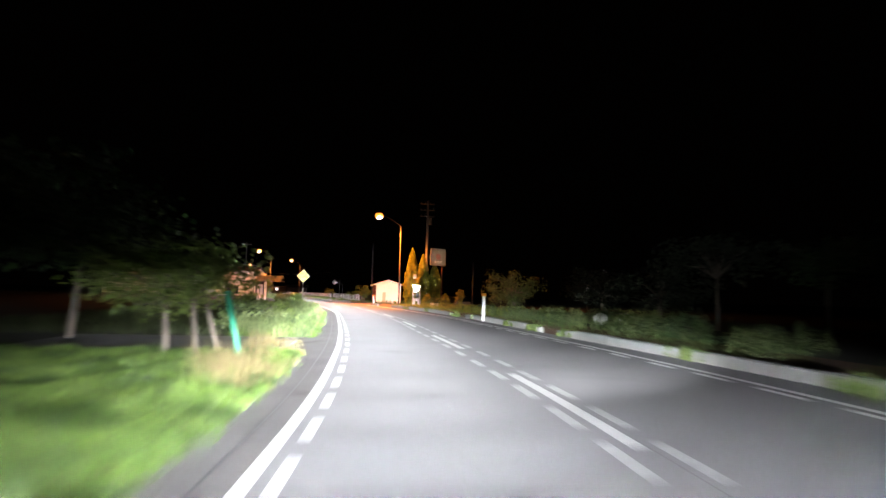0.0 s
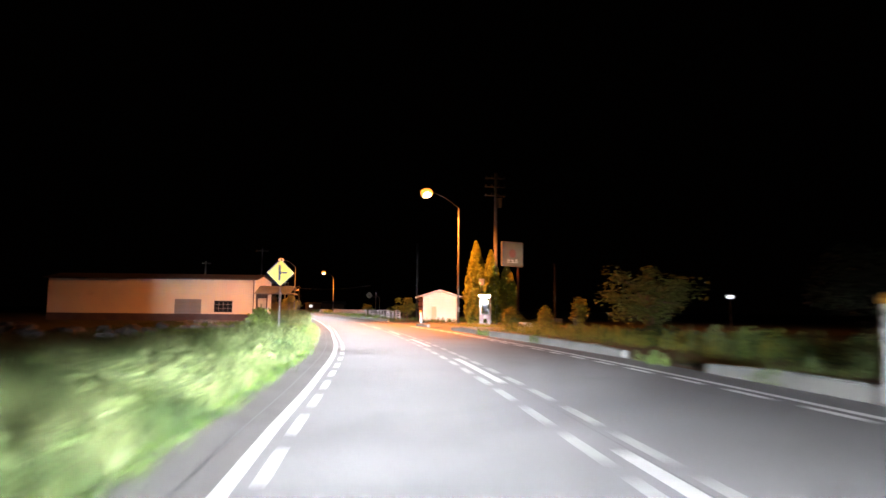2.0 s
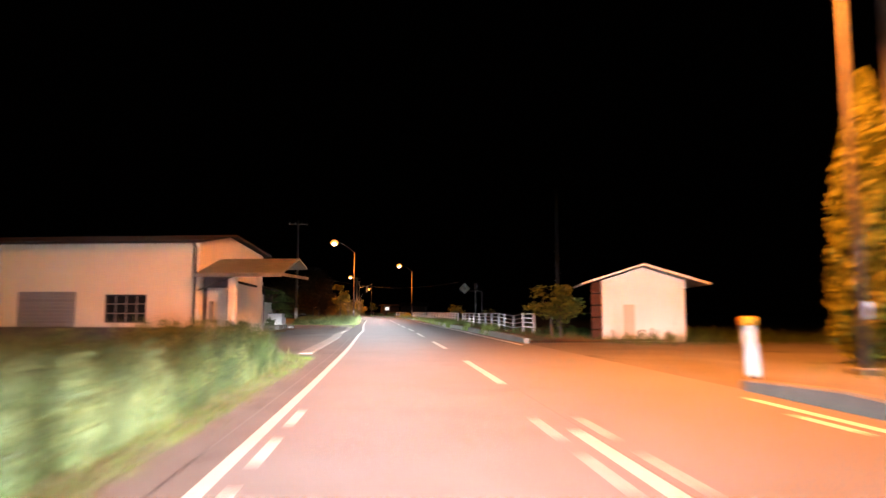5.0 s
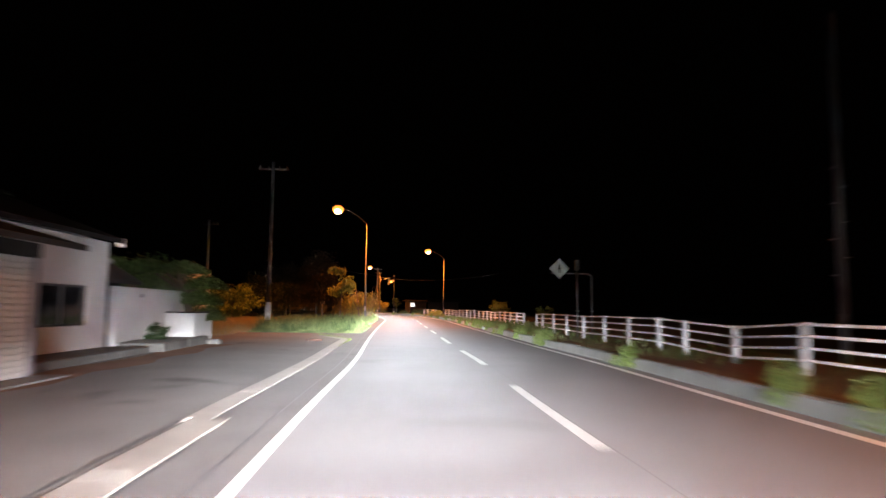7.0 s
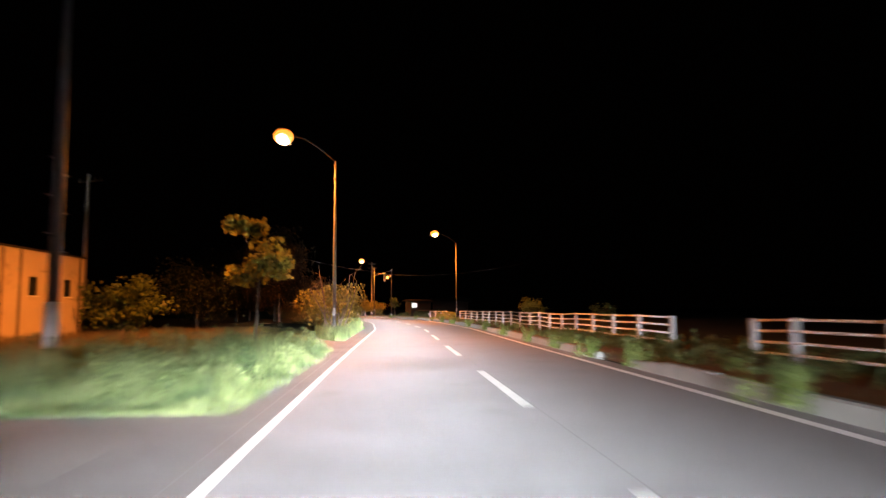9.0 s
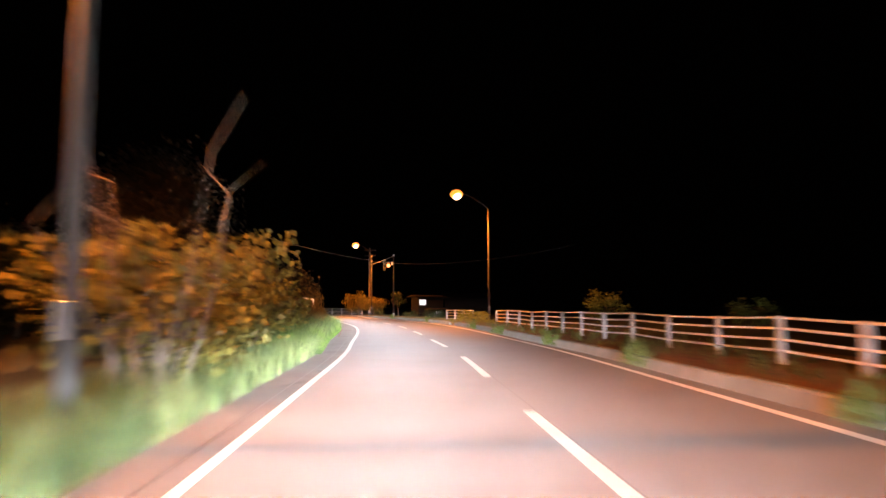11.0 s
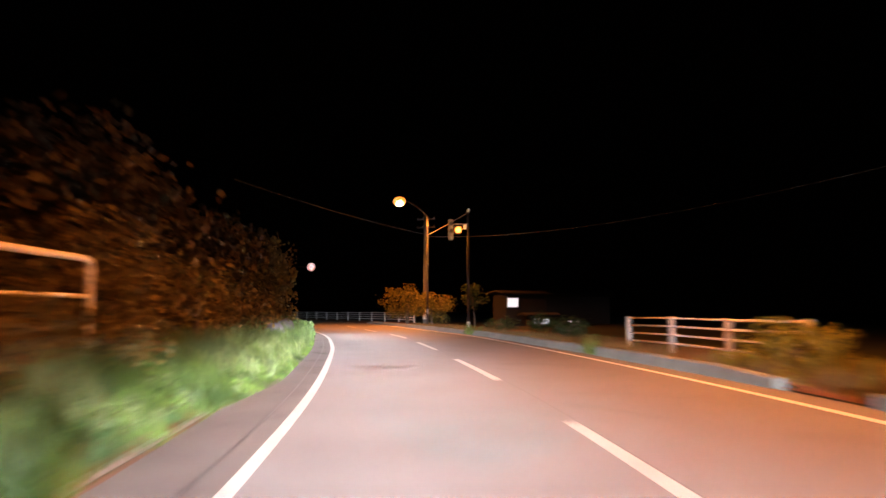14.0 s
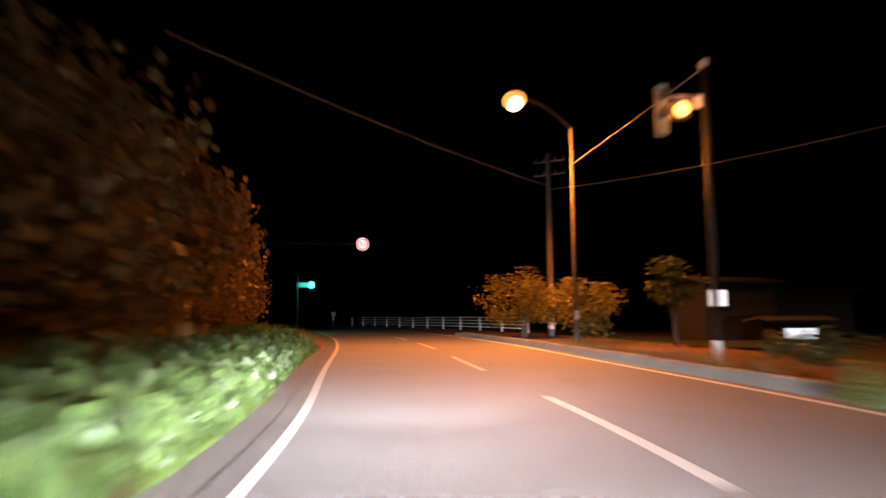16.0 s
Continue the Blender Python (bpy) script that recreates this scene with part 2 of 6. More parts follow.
M_LEAF_L = material("light_leaves", (0.09, 0.14, 0.03), (0.15, 0.2, 0.05), 1.0, 0.5, 0, fine=6, island=0.4, thin=0.35)
M_LEAF_M = material("mid_green_leaves", (0.05, 0.09, 0.022), (0.09, 0.135, 0.04), 0.9, 0.5, 0, fine=6, island=0.4, thin=0.35)
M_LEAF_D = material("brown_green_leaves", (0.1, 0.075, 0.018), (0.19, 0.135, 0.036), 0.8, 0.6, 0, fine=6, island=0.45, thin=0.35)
# Green leaves shifted to tan, putting sodium lamp light into their colour.
M_LEAF_SODIUM = material("sodium_toned_leaves", (0.12, 0.115, 0.024), (0.2, 0.185, 0.042), 0.8, 0.6, 0, fine=6, island=0.45, thin=0.4)
# Olive brown darkened to night tones; the shade is in the colour.
M_LEAF_DIM = material("dimmed_olive_leaves", (0.024, 0.018, 0.007), (0.05, 0.034, 0.012), 0.5, 0.6, 0, fine=6, island=0.5, thin=0.3)
M_LEAF_Y = material("yellow_green_leaves", (0.2, 0.22, 0.035), (0.3, 0.3, 0.06), 1.2, 0.5, 0, fine=6, island=0.45, thin=0.5)
M_BEIGE = material("beige_sheet_wall", (0.46, 0.38, 0.29), (0.55, 0.46, 0.36), 0.5, 0.7, 0.2, fine=30, stain=((0.3, 0.23, 0.16), 0.6, 0.64))
M_CYPRESS = material("cypress_leaves", (0.15, 0.19, 0.016), (0.26, 0.29, 0.03), 1.5, 0.6, 0, fine=6, island=0.4, thin=0.35)
M_BARK = material("bark", (0.07, 0.057, 0.044), (0.14, 0.116, 0.092), 3.0, 0.9, 0.8, fine=25)
M_WHITE = material("white_paint", (0.7, 0.7, 0.68), (0.82, 0.82, 0.8), 2.0, 0.5, 0.1, fine=40, stain=((0.4, 0.36, 0.3), 3.5, 0.68))
M_RAIL = material("white_rail_paint", (0.76, 0.76, 0.76), (0.86, 0.86, 0.86), 3.0, 0.45, 0.1, fine=60)
M_POST = material("painted_concrete", (0.42, 0.42, 0.435), (0.52, 0.52, 0.535), 2.0, 0.7, 0.3, fine=40, stain=((0.3, 0.28, 0.26), 3.0, 0.64))
M_GALV = material("galvanised_steel", (0.2, 0.2, 0.2), (0.3, 0.3, 0.3), 4.0, 0.45, 0.1, 0.6, fine=50)
M_POLE = material("pole_concrete", (0.15, 0.145, 0.14), (0.22, 0.21, 0.2), 0.9, 0.85, 0.3, fine=60, stain=((0.12, 0.11, 0.1), 1.1, 0.6))
M_BLACK = material("dark_metal", (0.02, 0.02, 0.022), (0.04, 0.04, 0.042), 3.0, 0.5, 0.1)
M_GREEN = material("green_paint", (0.012, 0.15, 0.085), (0.018, 0.2, 0.115), 3.0, 0.5, 0.1)
M_YELLOW = material("sign_yellow", (0.8, 0.58, 0.02), (0.86, 0.64, 0.03), 2.0, 0.4, 0)
M_SIGNBLACK = material("sign_black", (0.02, 0.02, 0.02), (0.03, 0.03, 0.03), 2.0, 0.5, 0)
M_SIGNWHITE = material("sign_white", (0.8, 0.8, 0.8), (0.85, 0.85, 0.85), 2.0, 0.4, 0)
# Sign white greyed to average its lit and unlit looks, with blotches.
M_SIGNDIM = material("dimmed_sign_white", (0.36, 0.35, 0.34), (0.46, 0.45, 0.44), 6.0, 0.6, 0, stain=((0.14, 0.13, 0.12), 5.0, 0.6))
M_RED = material("sign_red", (0.5, 0.04, 0.03), (0.6, 0.06, 0.04), 2.0, 0.5, 0)
M_ORANGE = material("orange_cap", (0.8, 0.33, 0.02), (0.85, 0.4, 0.03), 2.0, 0.4, 0)
M_CREAM = material("cream_wall", (0.72, 0.65, 0.55), (0.8, 0.74, 0.64), 0.5, 0.8, 0.2, fine=30, stain=((0.45, 0.38, 0.3), 0.5, 0.68))
M_PLASTER = material("white_plaster", (0.68, 0.68, 0.68), (0.78, 0.78, 0.77), 0.8, 0.85, 0.3, fine=35, stain=((0.45, 0.44, 0.42), 1.2, 0.68))
M_BOARD = material("weathered_board", (0.145, 0.16, 0.14), (0.21, 0.23, 0.2), 1.5, 0.7, 0.2, fine=30, stain=((0.09, 0.08, 0.07), 1.6, 0.6))
M_FADED = material("faded_red", (0.2, 0.09, 0.08), (0.25, 0.12, 0.1), 2.0, 0.6, 0)
M_BASE = material("dark_wall_base", (0.05, 0.035, 0.04), (0.08, 0.06, 0.065), 1.0, 0.8, 0.3, fine=30)
M_ROOF = material("dark_roof", (0.01, 0.009, 0.009), (0.02, 0.018, 0.018), 1.0, 0.95, 0.3, fine=20, piece=0.2)
M_SHUTTER = material("grey_shutter", (0.2, 0.19, 0.22), (0.27, 0.26, 0.29), 1.0, 0.5, 0.1, fine=20, piece=0.06)
M_SHUTTER_L = material("pale_shutter", (0.55, 0.54, 0.52), (0.64, 0.63, 0.6), 1.0, 0.5, 0.1, fine=20, piece=0.06)
# Near-black wall tone: the lack of light is put into the colour.
M_UNLITWALL = material("unlit_far_wall", (0.007, 0.0065, 0.006), (0.012, 0.011, 0.01), 0.8, 0.9, 0.3)
M_PANE = material("dark_pane", (0.012, 0.014, 0.018), (0.02, 0.022, 0.026), 1.0, 0.08, 0)
M_WOOD = material("weathered_wood", (0.14, 0.1, 0.07), (0.24, 0.18, 0.13), 2.0, 0.8, 0.6, fine=30, piece=0.2)
M_ROCK = material("rubble_stone", (0.07, 0.068, 0.064), (0.135, 0.13, 0.12), 2.0, 0.9, 0.8, fine=18, piece=0.25)
M_BOULDER = material("grey_boulder", (0.085, 0.085, 0.1), (0.15, 0.15, 0.17), 3.0, 0.9, 0.9, fine=22, stain=((0.12, 0.125, 0.11), 4.0, 0.6))
M_RUST = material("rusty_iron", (0.045, 0.018, 0.012), (0.085, 0.036, 0.024), 6.0, 0.8, 0.5, 0.4, fine=50)
M_GLASS = clear_glass("clear_glass")
M_SODIUM = glowing("sodium_lens", (1.0, 0.62, 0.3), 3.2)
# Glow for the bowl that imitates the orange halo round each lamp.
M_BOWL = glowing("orange_halo_bowl", (1.0, 0.25, 0.025), 0.42)
M_LAMPPOST = material("dull_grey_post", (0.05, 0.05, 0.05), (0.085, 0.085, 0.085), 2.0, 0.7, 0.1, fine=40, stain=((0.03, 0.028, 0.026), 2.0, 0.6))
M_WIRE = material("cable_grey", (0.16, 0.16, 0.155), (0.22, 0.22, 0.21), 2.0, 0.6, 0)
M_AMBER = glowing("amber_lens", (1.0, 0.17, 0.016), 1.4)
M_GREENLIGHT = glowing("green_lens", (0.02, 1.0, 0.72), 3.0)
M_TUBE = glowing("white_tube", (0.9, 0.95, 1.0), 4.0)
M_LITROOM = glowing("lit_window", (0.9, 0.95, 1.0), 0.22)


# ---- building helpers ----
def thing(name, m, label, category, group="", kind=""):
    ob = new(name)
    ob.empty_display_size = 0.2
    ob.matrix_basis = m
    return tagged(ob, label, category, group, kind)


def mesh_of(bm, name, mat, smooth=False):
    me = bpy.data.meshes.new(name)
    bm.to_mesh(me)
    bm.free()
    me.materials.append(mat)
    if smooth:
        me.shade_smooth()
    return me


def part(name, bm, mat, parent, label="", smooth=False):
    ob = new(name, mesh_of(bm, name, mat, smooth))
    ob.parent = parent
    return tagged(ob, label)


def box(bm, x0, y0, z0, x1, y1, z1, bevel=0.0, m=None):
    g = bmesh.ops.create_cube(bm, size=1.0, matrix=Matrix.Translation(((x0 + x1) / 2, (y0 + y1) / 2, (z0 + z1) / 2)) @ Matrix.Diagonal((x1 - x0, y1 - y0, z1 - z0, 1)))
    vs = g["verts"]
    if bevel:
        es = list({e for v in vs for e in v.link_edges})
        r = bmesh.ops.bevel(bm, geom=es, offset=bevel, segments=1, affect="EDGES", profile=0.5)
        vs = list({v for f in r["faces"] for v in f.verts} | {v for v in vs if v.is_valid})
    if m is not None:
        bmesh.ops.transform(bm, matrix=m, verts=[v for v in vs if v.is_valid])
    return bm


def boxes(*bs, bevel=0.0):
    bm = bmesh.new()
    for b in bs:
        box(bm, *b, bevel=bevel)
    return bm


def tube(bm, pts, radii, n=8, cap=True):
    pts = [Vector(p) for p in pts]
    radii = radii if isinstance(radii, (list, tuple)) else [radii] * len(pts)
    rings = []
    for i, p in enumerate(pts):
        t = (pts[min(i + 1, len(pts) - 1)] - pts[max(i - 1, 0)]).normalized()
        side = t.cross(Vector((0.13, 0.07, 1)) if abs(t.z) < 0.9 else Vector((1, 0.1, 0))).normalized()
        up = side.cross(t)
        rings.append([bm.verts.new(p + radii[i] * (math.cos(2 * math.pi * k / n) * side + math.sin(2 * math.pi * k / n) * up)) for k in range(n)])
    for a, b in zip(rings, rings[1:]):
        for k in range(n):
            bm.faces.new((a[k], a[(k + 1) % n], b[(k + 1) % n], b[k]))
    if cap:
        bm.faces.new(rings[0][::-1])
        bm.faces.new(rings[-1])
    return bm


def tubes(*paths, n=8):
    bm = bmesh.new()
    for pts, r in paths:
        tube(bm, pts, r, n)
    bmesh.ops.recalc_face_normals(bm, faces=bm.faces)
    return bm


def ball(c, r, u=12, v=8):
    bm = bmesh.new()
    bmesh.ops.create_uvsphere(bm, u_segments=u, v_segments=v, radius=1.0, matrix=Matrix.Translation(c) @ Matrix.Diagonal((*r, 1)))
    return bm


def raw(name, verts, faces_n, mat, parent=None, label=""):
    """A mesh from an array of corner places, faces_n corners to a face."""
    verts = np.asarray(verts, dtype=np.float32).reshape(-1, 3)
    n = len(verts) // faces_n
    me = bpy.data.meshes.new(name)
    me.vertices.add(len(verts))
    me.vertices.foreach_set("co", verts.ravel())
    me.loops.add(len(verts))
    me.loops.foreach_set("vertex_index", np.arange(len(verts), dtype=np.int32))
    me.polygons.add(n)
    me.polygons.foreach_set("loop_start", np.arange(0, len(verts), faces_n, dtype=np.int32))
    me.update(calc_edges=True)
    me.materials.append(mat)
    ob = new(name, me)
    if parent is not None:
        ob.parent = parent
    return tagged(ob, label)


def ribbon(s0, s1, d0, d1, z, step=1.0):
    """A strip along the road between two offsets, which may be functions of s."""
    n = max(2, int((s1 - s0) / step) + 1)
    bm = bmesh.new()
    rows = []
    for s in np.linspace(s0, s1, n):
        a = d0(s) if callable(d0) else d0
        b = d1(s) if callable(d1) else d1
        rows.append((bm.verts.new((*map(float, spot_clear(s, a)), z)), bm.verts.new((*map(float, spot_clear(s, b)), z))))
    for p, q in zip(rows, rows[1:]):
        bm.faces.new((p[0], p[1], q[1], q[0]))
    return bm


def structure(name, bm, mat, label, category):
    return tagged(new(name, mesh_of(bm, name, mat)), label, category, kind="structure")


# ---- ground, road and its markings ----
def kerb_offset(s):
    return float(np.interp(s, (-12, 5, 10, 28, 30, 47, 50, 62, 63, 70, 90, 108, 110, 128, 130, 150, 154, 176, 180, 198, 200, 215, 240),
                           (6.7, 6.6, 6.55, 6.07, 6.03, 5.72, 5.64, 5.38, 5.36, 5.24, 5.01, 4.83, 4.83, 4.96, 4.99, 5.16, 5.25, 5.9, 5.95, 6.0, 6.02, 6.13, 6.1)))


bm = bmesh.new()
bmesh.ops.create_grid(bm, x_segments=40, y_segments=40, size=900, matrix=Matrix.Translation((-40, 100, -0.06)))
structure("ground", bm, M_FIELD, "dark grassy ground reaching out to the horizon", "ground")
road = structure("road", ribbon(-13, S_END - 1, lambda s: edge(s) - 0.03, lambda s: kerb_offset(s) + 0.06, 0.0), M_ASPHALT, "grey asphalt two-lane country road, worn and finely cracked", "road")
# Darker asphalt runs up to the edge line, painting in the beam's falloff.
structure("road_shoulder", ribbon(-13, S_END - 1, lambda s: edge(s) - 1.25, lambda s: edge(s) - 0.03, -0.004), M_SHOULDER, "patched asphalt shoulder toned darker for the beam's falloff", "shoulder")
part("shoulder_seam", ribbon(-13, S_END - 1, lambda s: edge(s) - 0.3, lambda s: edge(s) - 0.28, 0.0), M_SEAM, road)
part("centre_seam", ribbon(-13, S_END - 1, lambda s: mid(s) + 0.09, lambda s: mid(s) + 0.105, 0.002), M_FAINT, road)
part("edge_line", ribbon(-13, S_END - 1, lambda s: edge(s) - 0.062, lambda s: edge(s) + 0.062, 0.004), M_PAINT, road, "white painted edge line")
part("edge_line", ribbon(-13, 67.5, lambda s: mid(s) + far_line(s) - 0.075, lambda s: mid(s) + far_line(s) + 0.075, 0.004), M_PAINT_RETRO, road, "white painted edge line")
part("edge_line", ribbon(81, S_END - 1, lambda s: mid(s) + far_line(s) - 0.08, lambda s: mid(s) + far_line(s) + 0.08, 0.004), M_PAINT_RETRO, road, "white painted edge line")
for far in [1, 10, 19.4, 28.8, 38.4, 48, 56.8, 65.4, 74.2, 83.8, 93.5, 102.1, 110.6, 119.3, 128.3, 137.5, 146.1, 154.8, 163.7, 172.6, 181.5, 190, 198.3, 207.5, 216.5, 225.5, 234.5, 243.5]:
    part("centre_dash", ribbon(far - 4.75, far, lambda s: mid(s) - 0.075, lambda s: mid(s) + 0.075, 0.005, 0.8), M_PAINT, road)
NEAR_MARKS = ((-10, 0, 5, 8, 12, 15, 20, 22, 27, 30, 34, 38), (-11.96, 4.36, 12.01, 17.14, 23.63, 28.52, 36.73, 40.21, 48.04, 53.26, 59.85, 66.4))
MID_MARKS = ((-10, 0, 3, 6, 9, 14, 18, 21, 25, 28, 32, 35), (-10.4, 6.55, 11.6, 17.3, 22.6, 30.65, 37.26, 41.93, 48.85, 53.44, 60.36, 65.6))
for marks, where, w, length, mt in ((NEAR_MARKS, lambda s: edge(s) + 0.2, 0.11, 0.92, M_PAINT), (MID_MARKS, lambda s: mid(s) - 0.25, 0.13, 1.05, M_PAINT_WORN),
                                    (MID_MARKS, lambda s: mid(s) + 0.24, 0.13, 1.05, M_PAINT_WORN), (MID_MARKS, lambda s: mid(s) + far_line(s) - 0.28, 0.14, 1.0, M_PAINT_RETRO)):
    for k in range(-10, marks[0][-1] + 1):
        s = float(np.interp(k, *marks)) - length / 2
        if -12 < s < 67:
            part("slow_dash", ribbon(s, s + length, lambda q: where(q) - w / 2, lambda q: where(q) + w / 2, 0.004, 0.5), mt, road)

# Forecourt and side road on the near side; drive on the far side.
structure("forecourt", ribbon(75.5, 117.5, -12.5, lambda s: edge(s) - 1.2, -0.008), M_YARD, "worn stained asphalt forecourt in front of the houses", "forecourt")
structure("damp_strip", ribbon(85.0, 104.5, lambda s: -6.7 - 0.12 * math.sin(s), lambda s: -5.75 + 0.18 * math.sin(1.7 * s), -0.004), M_SOIL, "dark mossy strip of dirt along the house fronts", "strip")
structure("side_drive", ribbon(57, 83, lambda s: kerb_offset(s), 18.0, -0.006), M_YARD, "worn asphalt drive mouth beside the phone box", "drive")
structure("lay_by", ribbon(118, 136, -9.0, lambda s: edge(s) - 1.2, -0.008), M_YARD, "dusty asphalt lay-by lit orange", "lay-by")
structure("verge_soil", ribbon(-13, 57, lambda s: kerb_offset(s) + 0.06, lambda s: mid(s) + 8.5, -0.02), M_SOIL, "bare soil verge behind the kerb", "verge")
structure("verge_soil_far", ribbon(83, S_END - 1, lambda s: kerb_offset(s) + 0.06, lambda s: mid(s) + 9.5, 0.03), M_SOIL, "bare soil verge behind the kerb", "verge")

KERB_GAPS = (21.4, 37.0, 120.9, 174.2)
for name, a, b in (("raised_verge", -13, 57.5), ("raised_verge_far", 83.5, 214)):
    bm = ribbon(a, b, lambda s: kerb_offset(s) + 0.17, lambda s: kerb_offset(s) + 2.1, 0.0, 0.5)
    for k, v in enumerate(bm.verts):
        q = a + (b - a) * (k // 2) / (len(bm.verts) // 2 - 1)
        full = min(1.0, min(abs(q - g) for g in KERB_GAPS) / 2.2)
        v.co.z = (0.03 + 0.16 * full + 0.02 * noise.noise(v.co * 0.9)) if k % 2 == 0 else 0.036
    structure(name, bm, M_SOIL, "reddish bare soil banked up behind the kerb", "verge")

# ---- kerbs, gutter ----
def kerb_block(length, h=0.24, w=0.2, slope0=False, slope1=False):
    bm = bmesh.new()
    z0, z1 = (0.17 if slope0 else h), (0.17 if slope1 else h)
    c = 0.03
    prof = lambda z: [(0, -0.05), (0.0, max(z - c, 0.02)), (c, z), (w - c, z), (w, max(z - c, 0.02)), (w, -0.05)]
    a = [bm.verts.new((x, 0.004, z)) for x, z in prof(z0)]
    b = [bm.verts.new((x, length - 0.004, z)) for x, z in prof(z1)]
    for k in range(5):
        bm.faces.new((a[k], b[k], b[k + 1], a[k + 1]))
    bm.faces.new(a)
    bm.faces.new(b[::-1])
    bmesh.ops.recalc_face_normals(bm, faces=bm.faces)
    return mesh_of(bm, "kerb_block", M_CONCRETE)


KERB = {k: kerb_block(1.9, slope0=k == "start", slope1=k == "end") for k in ("plain", "start", "end")}
kerb = thing("kerb", Matrix.Identity(4), "low grey concrete kerb of weathered blocks along the road", "kerb", kind="structure")
rng = random.Random(4)
for s0, s1 in ((-12.5, 20.4), (22.4, 35.2), (38.8, 58.4), (64.6, 68.4), (82.4, 119.8), (122.0, 173.2), (175.1, 226.0)):
    n = max(1, round((s1 - s0) / 1.9))
    for k in range(n):
        s = s0 + (s1 - s0) * k / n
        kind = "start" if k == 0 and s0 > 0 else ("end" if k == n - 1 else "plain")
        x0, y0 = spot_clear(s, kerb_offset(s))
        x1, y1 = spot_clear(s + (s1 - s0) / n, kerb_offset(s + (s1 - s0) / n))
        ob = new("kerb_block", KERB[kind])
        ob.parent = kerb
        ob.matrix_basis = pose(float(x0), float(y0), rng.uniform(-0.015, 0.01), 0, 0, math.degrees(math.atan2(-(x1 - x0), y1 - y0))) @ Matrix.Diagonal((1, float(math.hypot(x1 - x0, y1 - y0)) / 1.9, 1, 1))

slab = mesh_of(boxes((0.0, 0.001, -0.1, 0.31, 0.599, 0.015), bevel=0.004), "gutter_slab", M_SLAB)
wide = mesh_of(boxes((0.1, 0.001, -0.1, 0.5, 0.599, 0.018), bevel=0.004), "gutter_slab", M_SLAB)
gutter = thing("gutter_cover", Matrix.Identity(4), "pale concrete gutter covers between forecourt and road", "gutter", kind="structure")
for k in range(52):
    s = 77.0 + 0.6 * k
    ob = new("gutter_slab", wide if k <= 21 else slab)
    ob.parent = gutter
    ob.matrix_basis = at(s, -2.44 + 0.001 * rng.uniform(-3, 3), rng.uniform(-0.003, 0.003))
short = mesh_of(boxes((-0.155, 0.001, -0.1, 0.155, 0.3, 0.012), bevel=0.004), "gutter_slab", M_SLAB)
s, d, turn = 108.18, -2.285, 6
for k in range(19):
    ob = new("gutter_slab", short)
    ob.parent = gutter
    ob.matrix_basis = at(s, d, -0.002 * k, turn)
    s, d, turn = s + 0.27 * math.cos(radians(turn)), d - 0.27 * math.sin(radians(turn)), min(turn + 6, 25)
part("gutter_joint", ribbon(77, 108.3, -2.48, -2.445, -0.001), M_SEAM, gutter)
part("gutter_joint", ribbon(77, 108.3, lambda s: -1.935 if s < 90 else -2.12, lambda s: -1.9 if s < 90 else -2.085, -0.001), M_SEAM, gutter)
for k in range(6):
    ob = new("gutter_slab", slab)
    ob.parent = gutter
    ob.matrix_basis = at(13.6 + 0.66 * k, -2.15 - rng.uniform(0, 0.08), rng.uniform(-0.01, 0.01), rng.uniform(-3, 3))
structure("culvert_drive", ribbon(13.4, 17.8, -7.5, -2.1, -0.006), M_SHOULDER, "small dark asphalt crossing over the ditch", "drive")


def manhole(s, d):
    t = thing("manhole_cover", at(s, d), "rusty round iron manhole cover set in the forecourt", "manhole cover")
    bm = bmesh.new()
    bmesh.ops.create_cone(bm, cap_ends=True, segments=28, radius1=0.32, radius2=0.31, depth=0.03, matrix=Matrix.Translation((0, 0, 0.006)))
    part("cover", bm, M_RUST, t)
    bm = bmesh.new()
    for k in range(-3, 4):
        box(bm, -0.22, k * 0.07 - 0.012, 0.02, 0.22, k * 0.07 + 0.012, 0.027)
    part("ribs", bm, M_RUST, t)


manhole(107.5, -3.4)
t = thing("drain_grate", at(63.4, 5.75), "dark iron drain grate at the mouth of the drive", "drain grate")
part("frame", boxes((-0.3, -0.2, -0.05, 0.3, -0.16, 0.012), (-0.3, 0.16, -0.05, 0.3, 0.2, 0.012), (-0.3, -0.16, -0.05, -0.26, 0.16, 0.012), (0.26, -0.16, -0.05, 0.3, 0.16, 0.012)), M_RUST, t)
for k in range(9):
    part("bar", boxes((-0.24 + 0.055 * k, -0.16, -0.03, -0.215 + 0.055 * k, 0.16, 0.008)), M_BLACK, t)


